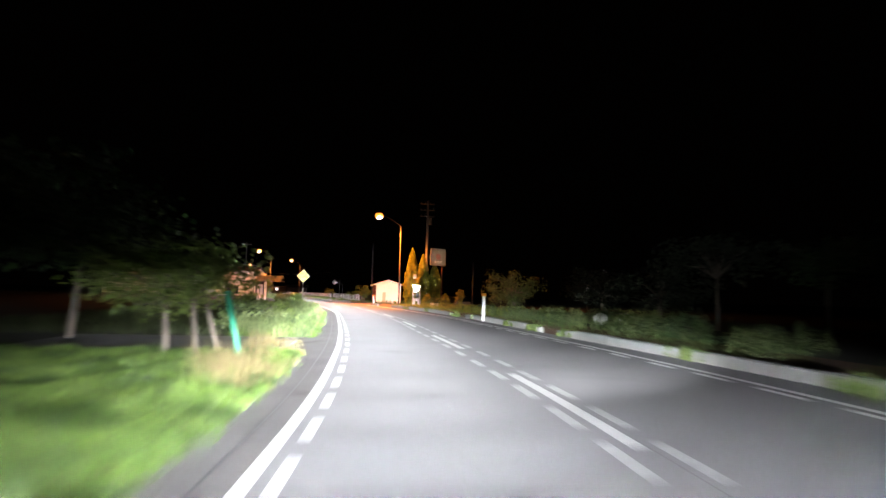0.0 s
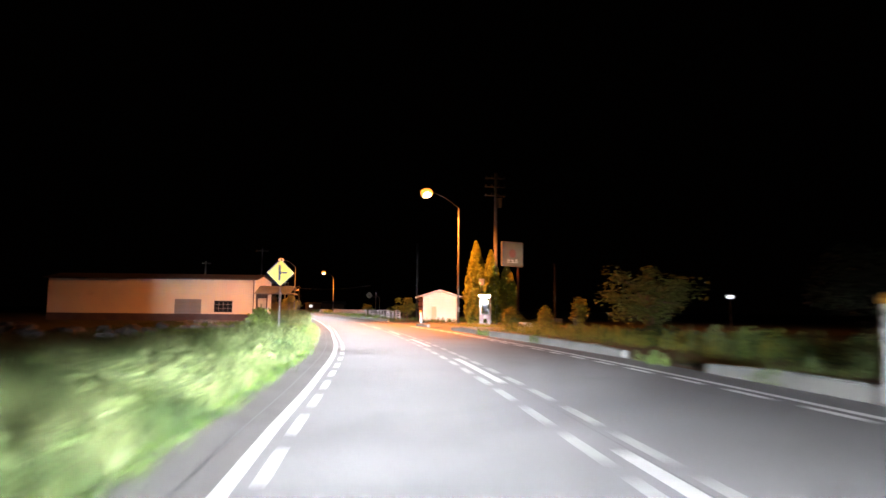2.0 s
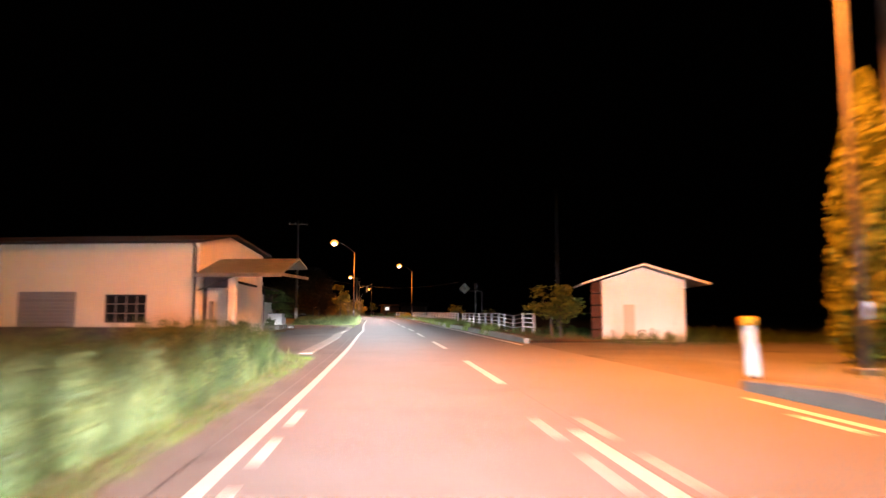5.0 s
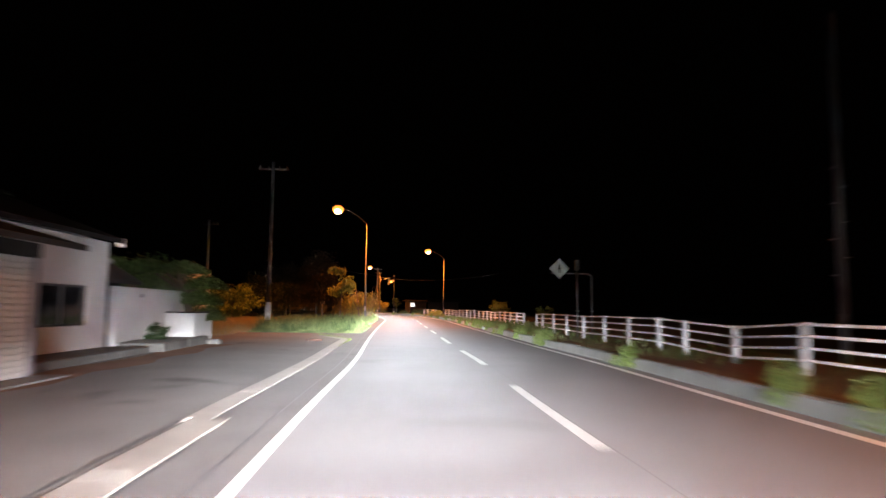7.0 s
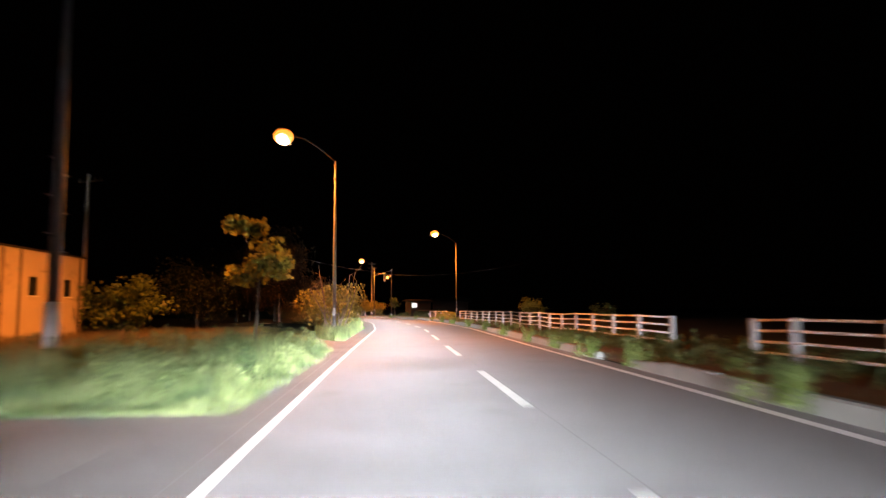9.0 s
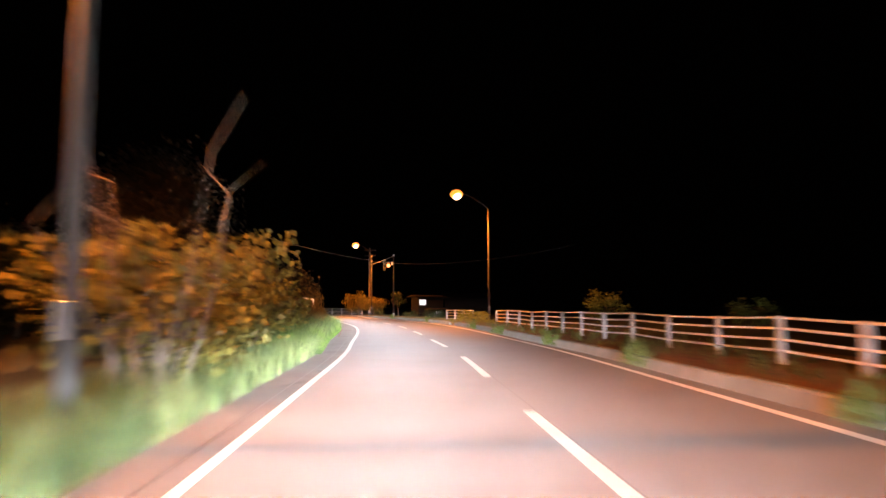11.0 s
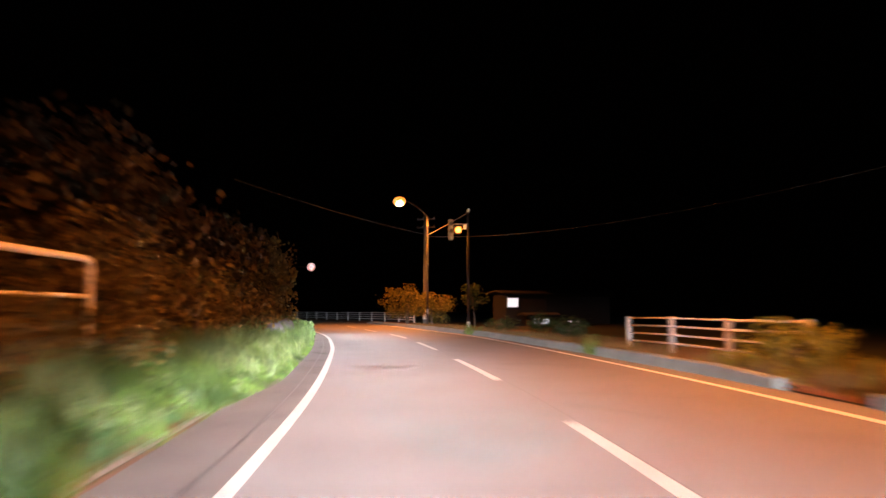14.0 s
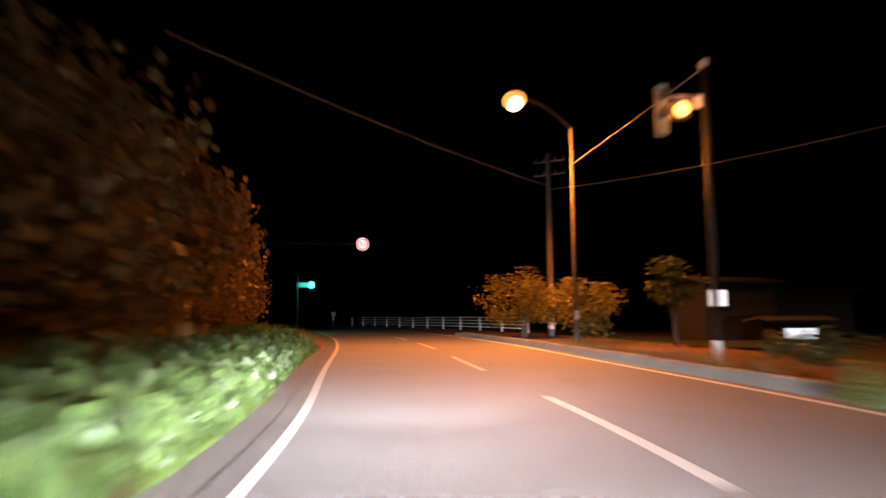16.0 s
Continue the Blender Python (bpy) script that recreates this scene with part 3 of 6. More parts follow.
# ---- street furniture ----
def street_lamp(m, reach, top=8.6, head=9.6, power=2200, cone=163, throw=(), label="tall grey gooseneck street lamp burning sodium orange"):
    """reach: how far the head stands out from the pole, to the right of it when positive."""
    t = thing("street_lamp", m, label, "street lamp", "sodium street lamps along the road")
    part("base", boxes((-0.2, -0.2, -0.05, 0.2, 0.2, 0.12), bevel=0.02), M_CONCRETE, t, "concrete footing")
    part("pole", tubes(([(0, 0, 0), (0, 0, 3.0), (0, 0, top)], [0.09, 0.08, 0.05]), n=12), M_LAMPPOST, t, smooth=True)
    part("clamp", tubes(([(0, 0, top - 0.9), (0, 0, top - 0.8)], 0.085), n=10), M_LAMPPOST, t)
    pts = []
    for k in range(9):
        u = k / 8
        pts.append((reach * u * 0.88, 0, top - 0.02 + (head - top) * math.sin(u * math.pi / 2)))
    part("arm", tubes((pts, [0.038] * 8 + [0.03]), n=8), M_LAMPPOST, t, smooth=True)
    sg = 1 if reach > 0 else -1
    bm = ball((reach, 0, head + 0.02), (0.4, 0.17, 0.13))
    bmesh.ops.bisect_plane(bm, geom=bm.verts[:] + bm.edges[:] + bm.faces[:], plane_co=(0, 0, head), plane_no=(0, 0, 1), clear_inner=True)
    hd = part("lamp_head", bm, M_LAMPPOST, t, "grey lamp housing", smooth=True)
    # Bowl and lens are oversized to imitate the lamp's bloom.
    part("bowl", ball((reach + 0.03 * sg, 0, head - 0.05), (0.47, 0.44, 0.34), 20, 14), M_BOWL, hd, "oversized glowing bowl imitating the lamp's orange halo", smooth=True)
    part("lens", ball((reach + 0.03 * sg, 0, head - 0.14), (0.37, 0.46, 0.28), 20, 14), M_SODIUM, hd, "white-hot sodium lens", smooth=True)
    part("junction_box", boxes((-0.07, -0.16, 1.0, 0.07, -0.08, 1.35), bevel=0.01), M_GALV, t)
    lamp("sodium_light", "SPOT", m @ pose(reach, 0, head - 0.55), power, SODIUM, 0.15, cone, 0.5)
    # Extra spots added at the head, aimed to brighten chosen walls and ground.
    for target, watts, spread in throw:
        lamp("sodium_light", "SPOT", look((m @ pose(reach, 0, head - 0.55)).translation, target), watts, SODIUM, 0.15, spread, 0.7)
    return t


street_lamp(at(70.5, 8.85), -2.5, 8.9, 10.0, 4500, throw=(((-29.0, 76.0, 2.2), 2300, 40), (at(56.0, 8.4).translation, 3000, 32)))
street_lamp(at(135.7, -2.95), -2.4, 8.2, 9.4, 2700, throw=(((-43.0, 113.0, 0.3), 2600, 60),))
street_lamp(at(175.2, 8.95), -2.4, 8.6, 9.65, 2300, 158)
street_lamp(pose(-69.3, 198.0, 0, 0, 0, 30), -2.1, 8.25, 9.4, 2900, 160)


def utility_pole(m, h, label, arms=2, band=True, lean=0.0, mat=M_POLE, r=0.17):
    t = thing("utility_pole", m @ pose(0, 0, 0, 0, lean, 0), label, "utility pole", "utility poles")
    part("pole", tubes(([(0, 0, -0.1), (0, 0, h)], [r, r * 0.65]), n=14), mat, t, smooth=True)
    for k in range(arms):
        z = h - 0.4 - 0.75 * k
        bm = boxes((-0.9, 0.13, z - 0.04, 0.9, 0.21, z + 0.04))
        arm = part("crossarm", bm, M_GALV, t, "steel crossarm")
        for x in (-0.8, -0.3, 0.35, 0.8):
            part("insulator", tubes(([(x, 0.17, z + 0.04), (x, 0.17, z + 0.1), (x, 0.17, z + 0.2)], [0.05, 0.03, 0.045]), n=8), M_BOARD, arm)
    if arms > 2:
        part("transformer", tubes(([(0.34, 0, h - 2.9), (0.34, 0, h - 2.1)], 0.2), n=14), M_GALV, t, "grey transformer can")
    for k in range(7):
        z = 2.2 + 0.45 * k
        part("step_bolt", tubes(([(0, 0, z), (0.26 if k % 2 else -0.26, 0, z)], 0.012), n=5), M_GALV, t)
    if band:
        part("marker_band", tubes(([(0, 0, 0.45), (0, 0, 1.5)], [0.175, 0.17]), n=14), M_WHITE, t, "pale marker wrap")
    return t


utility_pole(at(74.1, 12.9), 12.6, "tall weathered concrete utility pole with crossarms", 3)
# Poles given dark materials stay dim where the headlamp spots overlight them.
utility_pole(at(98.0, 10.75), 9.0, "dark utility pole behind the white fence", 0, False, 0.0, M_BLACK, 0.12)
utility_pole(at(121.5, -8.0), 10.0, "dark utility pole rising from the tall grass", 1, mat=M_LAMPPOST, r=0.14)
utility_pole(pose(-58.7, 129.6, 0), 9.5, "utility pole by the orange-lit building", 1, False)
utility_pole(pose(-73.9, 207.6, 0), 10.0, "concrete utility pole behind the kerbside shrubs", 2)
utility_pole(pose(1.4, 87.4, 0), 6.0, "thin far utility pole", 0, False, mat=M_BLACK, r=0.11)
utility_pole(at(207.0, -4.5), 6.6, "leaning utility pole among the roadside trees", 0, False, -4)


def wire(name, a, b, sag, label):
    pts = [(Vector(a).lerp(Vector(b), k / 14) - Vector((0, 0, sag * 4 * (k / 14) * (1 - k / 14)))) for k in range(15)]
    ob = new(name, mesh_of(tubes((pts, 0.026), n=5), name, M_WIRE))
    return tagged(ob, label, "cable", "overhead cables")


wire("overhead_cable", (-73.9, 207.6, 8.2), (-77.6, 186.5, 9.5), 0.25, "overhead cable crossing the road")
wire("overhead_cable", (-73.9, 207.6, 8.0), (-42.0, 186.0, 7.4), 1.0, "overhead cable running off to the fields")


def fence(name, places, label, seed=1, sunk=None):
    """White posts at plan places, joined by four rails."""
    r = random.Random(seed)
    x0, y0 = places[0]
    t = thing(name, pose(float(x0), float(y0), 0.0), label, "fence", "white roadside fences")
    tops = [r.uniform(-0.05, 0.03) for _ in places]
    for k, drop in (sunk or {}).items():
        tops[k] = drop
    loc = [(float(x - x0), float(y - y0)) for x, y in places]
    post = None
    for k, (x, y) in enumerate(loc):
        q = loc[min(k + 1, len(loc) - 1)]
        p = loc[max(k - 1, 0)]
        a = math.atan2(-(q[0] - p[0]), q[1] - p[1])
        if post is None:
            post = mesh_of(boxes((-0.075, -0.075, -0.1, 0.075, 0.075, 1.0), bevel=0.02), "post", M_POST)
        ob = new("post", post)
        ob.parent = t
        ob.matrix_basis = pose(x, y, tops[k] + 0.06, r.uniform(-1, 1), r.uniform(-1, 1), math.degrees(a))
    for h in (0.24, 0.48, 0.72, 0.95):
        bm = tubes(([(x, y, h + 0.06 + z) for (x, y), z in zip(loc, tops)], 0.03), n=8)
        part("rail", bm, M_RAIL, t, smooth=True)
    return t


def along(s0, s1, d, step):
    n = max(1, round((s1 - s0) / step))
    return [spot_clear(s0 + (s1 - s0) * k / n, d(s0 + (s1 - s0) * k / n) if callable(d) else d) for k in range(n + 1)]


fence("fence", [spot_clear(q, 7.9) for q in (92.5, 95.3, 97.9, 100.45, 102.2, 104.85, 107.6, 110.45, 113.25, 115.9, 118.55, 120.0)], "white post-and-rail roadside fence, slightly sagging", 2, {2: -0.12})
fence("fence", along(124.6, 171.9, lambda s: 8.05 + 0.45 * (s - 124.6) / 47, 2.6), "long white post-and-rail fence along the verge", 3)
fence("fence", along(177.5, 185.4, 8.4, 2.6), "short white post-and-rail fence by the bushes", 4)
fence("fence", [(-77.9 - 3.0 * k + 0.02 * k * k, 213.8 + 2.5 * k - 0.06 * k * k) for k in range(12)], "white post-and-rail fence round the far bend", 5)


def pipe_rail(m, length, label):
    t = thing("pipe_guardrail", m, label, "guardrail", "bent pipe guardrails on the bank")
    r = 0.12
    pts = [(0, 0, -0.9), (0, 0, 0.8)] + [(0, r - r * math.cos(a), 0.8 + r * math.sin(a)) for a in (0.5, 1.0, 1.57)]
    pts += [(0, length - r + r * math.sin(a), 0.8 + r * math.cos(a)) for a in (0.0, 0.5, 1.0)] + [(0, length, 0.8), (0, length, -0.9)]
    part("hoop", tubes((pts, 0.045), n=8), M_RAIL, t, smooth=True)
    part("midrail", tubes(([(0, 0.02, 0.45), (0, length - 0.02, 0.45)], 0.03), n=8), M_RAIL, t, smooth=True)
    return t


for k in range(2):
    pipe_rail(at(168.7 + 2.9 * k, -4.28 + 0.24 * k, 0.9, -4.8), 2.75, "white bent-pipe guardrail half hidden on the bank")


def marker_post(s, d, h, label, lean=0.0):
    t = thing("marker_post", at(s, d) @ pose(0, 0, 0, 0, lean, 0), label, "marker post", "white marker posts at the kerb")
    part("shaft", tubes(([(0, 0, -0.05), (0, 0, h)], [0.085, 0.08]), n=16), M_WHITE, t, smooth=True)
    part("cap", tubes(([(0, 0, h - 0.01), (0, 0, h + 0.09), (0, 0, h + 0.13)], [0.11, 0.11, 0.06]), n=16), M_ORANGE, t, "orange reflective cap", smooth=True)
    part("foot", tubes(([(0, 0, -0.02), (0, 0, 0.05)], 0.12), n=16), M_CONCRETE, t)


marker_post(30.95, 5.98, 1.26, "white round marker post with an orange cap")
marker_post(68.9, 5.75, 0.95, "white marker post with orange cap on the kerb island, leaning", -4)


def diamond(parent, z, half, face, edge):
    m = pose(0, 0, z) @ Matrix.Rotation(radians(45), 4, "Y")
    bm = bmesh.new()
    box(bm, -half, -0.02, -half, half, 0.0, half, bevel=0.01)
    bmesh.ops.transform(bm, matrix=m, verts=bm.verts)
    plate = part("plate", bm, face, parent)
    bm = bmesh.new()
    w = 0.03
    for b in ((-half, -0.024, half - w, half, -0.021, half), (-half, -0.024, -half, half, -0.021, -half + w), (-half, -0.024, -half + w, -half + w, -0.021, half - w), (half - w, -0.024, -half + w, half, -0.021, half - w)):
        box(bm, *b)
    bmesh.ops.transform(bm, matrix=m, verts=bm.verts)
    part("border", bm, edge, plate)
    return plate


t = thing("warning_sign", at(46.4, -3.04, -0.06), "yellow diamond junction warning sign on a grey post", "road sign")
part("post", tubes(([(0, 0.04, -0.05), (0, 0.04, 2.9)], 0.04), n=10), M_GALV, t, smooth=True)
p = diamond(t, 2.4, 0.345, M_YELLOW, M_SIGNBLACK)
part("upright_bar", boxes((-0.07, -0.03, 2.13, 0.0, -0.0245, 2.66)), M_SIGNBLACK, p)
part("side_bar", boxes((0.0, -0.03, 2.38, 0.22, -0.0245, 2.43)), M_SIGNBLACK, p)
for z in (2.2, 2.6):
    part("bracket", boxes((-0.08, 0.0, z, 0.08, 0.09, z + 0.03)), M_GALV, t)

t = thing("overhanging_sign", at(109.4, 7.95), "dimmed white diamond road sign hung from a bent grey pipe", "road sign")
part("post", tubes(([(0, 0, -0.05), (0, 0, 2.6), (-0.03, 0, 2.72), (-0.12, 0, 2.78), (-0.3, 0, 2.8), (-1.75, 0, 2.8)], 0.036), n=10), M_LAMPPOST, t, smooth=True)
q = new("plate_mount", mesh_of(boxes((-1.5, -0.05, 2.7, -1.3, 0.05, 2.86)), "plate_mount", M_GALV))
q.parent = t
bm = bmesh.new()
box(bm, -0.31, -0.02, -0.31, 0.31, 0.0, 0.31, bevel=0.01)
bmesh.ops.transform(bm, matrix=pose(-1.4, -0.06, 3.0) @ Matrix.Rotation(radians(45), 4, "Y"), verts=bm.verts)
p = part("plate", bm, M_SIGNDIM, t, "white diamond plate greyed for dim light")
part("upright_bar", boxes((-1.43, -0.088, 2.83, -1.37, -0.083, 3.18)), M_SIGNBLACK, p)
part("cross_bar", boxes((-1.48, -0.088, 2.98, -1.32, -0.0835, 3.02)), M_SIGNBLACK, p)
t = thing("lamp_post", at(110.2, 7.0 + 0.55), "slim grey pole with a small dark lantern behind the fence", "pole")
part("pole", tubes(([(0, 0, -0.05), (0, 0, 3.0)], 0.036), n=10), M_LAMPPOST, t, smooth=True)
part("lantern", boxes((-0.09, -0.12, 3.0, 0.09, 0.12, 3.45), bevel=0.03), M_BLACK, t)

t = thing("speed_sign", pose(-83.2, 203.2, 0, 0, 0, 40), "round white speed sign with a dark ring, hung over the lane", "road sign")
# Unseen support added for the plate, toned near black to stay hidden.
part("arm", tubes(([(-5.6, 0.1, -0.05), (-5.6, 0.1, 4.9), (-5.5, 0.1, 5.1), (-5.2, 0.1, 5.15), (-0.2, 0.1, 5.15)], 0.02), n=10), M_ROOF, t, smooth=True)
bm = bmesh.new()
bmesh.ops.create_cone(bm, cap_ends=True, segments=40, radius1=0.36, radius2=0.36, depth=0.03, matrix=pose(0, 0, 5.15, 90))
p = part("plate", bm, M_SIGNWHITE, t)
bm = bmesh.new()
n = 40
ring = [[bm.verts.new((r * math.cos(2 * math.pi * k / n), -0.019, 5.15 + r * math.sin(2 * math.pi * k / n))) for k in range(n)] for r in (0.25, 0.315)]
for k in range(n):
    bm.faces.new((ring[0][k], ring[0][(k + 1) % n], ring[1][(k + 1) % n], ring[1][k]))
part("ring", bm, M_RED, p, "dark red ring")
cu = bpy.data.curves.new("number", "FONT")
cu.body, cu.size, cu.align_x, cu.align_y, cu.extrude = "50", 0.36, "CENTER", "CENTER", 0.001
ob = new("number", cu)
ob.parent = p
ob.matrix_basis = pose(0, -0.02, 5.15, 90)
cu.materials.append(material("sign_blue", (0.02, 0.05, 0.3), (0.03, 0.07, 0.36), 2, 0.5, 0))

# Flashing signal on its pole, and the green signal beyond the bend.
t = thing("traffic_signal", pose(-63.72, 191.72, 0, 0, 0, 32), "amber traffic signal on a tall grey kerbside pole", "traffic signal")
# Black tone keeps the pole dim despite the lamps close by.
part("pole", tubes(([(0, 0, -0.05), (0, 0, 7.3)], [0.09, 0.07]), n=12), M_SIGNBLACK, t, smooth=True)
part("pole_wrap", tubes(([(0, 0, 0.05), (0, 0, 0.55)], 0.105), n=12), M_WHITE, t, "white wrap at the foot")
part("cap", boxes((-0.08, -0.08, 7.3, 0.08, 0.08, 7.5), bevel=0.02), M_SIGNWHITE, t)
part("arm", tubes(([(0, 0, 6.55), (-0.95, 0, 6.55)], 0.045), n=8), M_GALV, t, smooth=True)
hd = part("signal_head", boxes((-1.25, -0.1, 5.55, -0.95, 0.12, 6.85), bevel=0.04), M_BOARD, t, "grey upright signal housing")
for z in (6.1, 6.55):
    part("visor", tubes(([(-1.1, -0.1, z), (-1.1, -0.3, z)], 0.13), n=16), M_BLACK, hd)
t2 = part("signal_lamp", boxes((-0.88, -0.14, 5.95, -0.42, 0.12, 6.42), bevel=0.04), M_BLACK, t, "square lamp box")
part("lens", ball((-0.65, -0.15, 6.18), (0.2, 0.07, 0.2)), M_AMBER, t2, "lit amber lens", smooth=True)
span = Vector(pose(-63.72, 191.72, 0, 0, 0, 32).inverted() @ Vector((-69.24, 198.02, 6.87)))
part("span_arm", tubes(([(0, 0, 7.3), span.lerp(Vector((0, 0, 7.3)), 0.5) + Vector((0, 0, -0.03)), span], 0.026), n=8), M_GALV, t, "pale steel arm braced to the street lamp", smooth=True)
part("side_plate", boxes((-0.3, -0.05, 6.25, -0.1, 0.0, 6.55), bevel=0.01), M_SIGNWHITE, t)
lamp("amber_light", "POINT", pose(-63.72, 191.72, 0, 0, 0, 32) @ pose(-0.65, -0.5, 6.18), 8, (1.0, 0.3, 0.04), 0.15)

t = thing("traffic_signal", pose(-93.9, 210.9, 0, 0, 0, 38), "green traffic signal beyond the bend", "traffic signal")
part("pole", tubes(([(-1.0, 0.2, -0.05), (-1.0, 0.2, 4.2)], 0.07), n=10), M_BLACK, t, smooth=True)
hd = part("signal_head", boxes((-1.1, 0.0, 3.3, 0.25, 0.2, 3.7), bevel=0.04), M_BLACK, t)
part("lens", ball((0, 0.0, 3.5), (0.24, 0.08, 0.24)), M_GREENLIGHT, hd, "lit green lens", smooth=True)
lamp("green_light", "POINT", pose(-94.0, 210.2, 3.5), 15, (0.05, 1.0, 0.6), 0.1)

t = thing("bend_marker", pose(-110.0, 232.5, 0.3, 0, 0, 40), "white triangular reflector marker at the roadside", "marker")
part("post", tubes(([(0, 0, -0.35), (0, 0, 1.0)], 0.03), n=8), M_GALV, t)
bm = bmesh.new()
vs = [bm.verts.new(v) for v in ((-0.32, -0.03, 1.35), (0.32, -0.03, 1.35), (0.06, -0.03, 0.7), (-0.06, -0.03, 0.7))]
f = bm.faces.new(vs)
e = bmesh.ops.extrude_face_region(bm, geom=[f])
bmesh.ops.translate(bm, vec=(0, 0.03, 0), verts=[v for v in e["geom"] if isinstance(v, bmesh.types.BMVert)])
bmesh.ops.recalc_face_normals(bm, faces=bm.faces)
part("plate", bm, M_SIGNWHITE, t)
part("reflector", ball((0, -0.05, 0.5), (0.13, 0.04, 0.13)), M_SIGNWHITE, t, smooth=True)

# ---- phone box, billboard ----
t = thing("phone_box", at(68.7, 10.45, 0.02, -22) @ Matrix.Diagonal((0.8, 0.8, 1.0, 1.0)), "lit glass telephone box with a white roof band", "telephone box")
part("plinth", boxes((-0.52, -0.52, -0.05, 0.52, 0.52, 0.1), bevel=0.02), M_RAIL, t)
for x in (-0.46, 0.46):
    for y in (-0.46, 0.46):
        part("corner_post", boxes((x - 0.035, y - 0.035, 0.1, x + 0.035, y + 0.035, 2.05), bevel=0.008), M_RAIL, t)
for z in (0.1, 0.75, 1.98):
    part("crossbar", boxes((-0.425, -0.48, z, 0.425, -0.44, z + 0.06), (-0.425, 0.44, z, 0.425, 0.48, z + 0.06), (-0.48, -0.425, z, -0.44, 0.425, z + 0.06), (0.44, -0.425, z, 0.48, 0.425, z + 0.06)), M_RAIL, t)
part("roof", boxes((-0.54, -0.54, 2.06, 0.54, 0.54, 2.26), bevel=0.04), M_WHITE, t, "white roof band")
part("roof_lamp", boxes((-0.5, -0.555, 2.1, 0.5, -0.545, 2.22)), M_TUBE, t, "glowing fascia")
part("ceiling_lamp", boxes((-0.3, -0.3, 2.0, 0.3, 0.3, 2.05)), M_TUBE, t)
for b in ((-0.42, -0.462, 0.82, 0.42, -0.456, 1.97), (-0.42, 0.456, 0.17, 0.42, 0.462, 1.97), (-0.462, -0.42, 0.17, -0.456, 0.42, 1.97), (0.456, -0.42, 0.17, 0.462, 0.42, 1.97), (-0.42, -0.462, 0.17, 0.42, -0.456, 0.74)):
    ob = part("pane", boxes(b), M_GLASS, t)
    ob.visible_shadow = False
part("side_panel", boxes((0.464, -0.42, 0.17, 0.472, 0.42, 1.97)), M_SIGNDIM, t, "frosted grey side panel")
part("base_panel", boxes((-0.42, -0.474, 0.17, -0.12, -0.464, 0.74), (0.2, -0.474, 0.17, 0.42, -0.464, 0.74)), M_RAIL, t)
ph = part("telephone", boxes((-0.18, 0.18, 0.95, 0.2, 0.42, 1.5), bevel=0.03), M_SIGNBLACK, t)
part("handset", tubes(([(-0.13, 0.16, 1.05), (-0.15, 0.14, 1.2), (-0.13, 0.16, 1.38)], [0.035, 0.022, 0.035])), M_BLACK, ph)
part("notice", boxes((-0.22, 0.43, 1.6, 0.22, 0.438, 1.85)), M_SIGNWHITE, t)
part("shelf", boxes((-0.35, 0.12, 0.86, 0.35, 0.43, 0.9)), M_GALV, t)
part("directory", boxes((-0.3, 0.15, 0.5, 0.3, 0.4, 0.8), bevel=0.02), M_SIGNWHITE, t)
lamp("phone_box_light", "POINT", at(68.7, 10.35, 1.8), 24, (0.9, 0.95, 1.0), 0.2)

t = thing("small_sign", at(69.9, 10.5), "small white sign plate on a thin post behind the phone box", "sign")
part("post", tubes(([(0, 0, -0.05), (0, 0, 3.5)], 0.03), n=8), M_LAMPPOST, t)
part("plate", boxes((-0.2, -0.06, 3.0, 0.2, -0.03, 3.5), bevel=0.02), M_SIGNWHITE, t)

t = thing("billboard", at(74.0, 14.35, 0, 18), "weathered square billboard with a faded red disc on a steel post", "billboard")
part("post", tubes(([(0.62, 0.1, -0.05), (0.62, 0.1, 4.95)], 0.09), n=10), M_RUST, t, smooth=True)
bd = part("board", boxes((-1.03, 0.0, 4.82, 1.03, 0.12, 6.8), bevel=0.03), M_BOARD, t, "stained grey-white board")
part("frame", boxes((-1.06, -0.02, 4.79, 1.06, 0.14, 4.83), (-1.06, -0.02, 6.79, 1.06, 0.14, 6.83), (-1.07, -0.02, 4.83, -1.03, 0.14, 6.79), (1.03, -0.02, 4.83, 1.07, 0.14, 6.79)), M_GALV, bd)
bm = bmesh.new()
bmesh.ops.create_cone(bm, cap_ends=True, segments=32, radius1=0.36, radius2=0.36, depth=0.006, matrix=pose(0.0, -0.004, 5.85, 90))
part("red_disc", bm, M_FADED, bd, "faded red disc")
for k in range(3):
    x = -0.55 + 0.4 * k
    part("writing_bar", boxes((x, -0.008, 5.1, x + 0.28, -0.004, 5.16), (x + 0.1, -0.008, 5.18, x + 0.17, -0.004, 5.4), (x, -0.008, 5.26, x + 0.28, -0.004, 5.31)), M_SIGNWHITE, bd)

t = thing("concrete_block", at(56.8, 9.2, 0, 15), "pale square concrete block standing on the verge", "concrete block")
part("block", boxes((-0.3, -0.26, -0.05, 0.3, 0.26, 0.5), bevel=0.05), M_WHITE, t)
t = thing("brick_planter", at(72.6, 17.1, 0.05, 10), "low pale brick planter behind the phone box", "planter")
k = 0
for row in range(4):
    for col in range(8):
        ob = part("brick", boxes((-1.0 + 0.25 * col + (0.12 if row % 2 else 0), -0.15, 0.12 * row, -0.76 + 0.25 * col + (0.12 if row % 2 else 0), 0.15, 0.115 + 0.12 * row), bevel=0.01), M_ROCK, t)
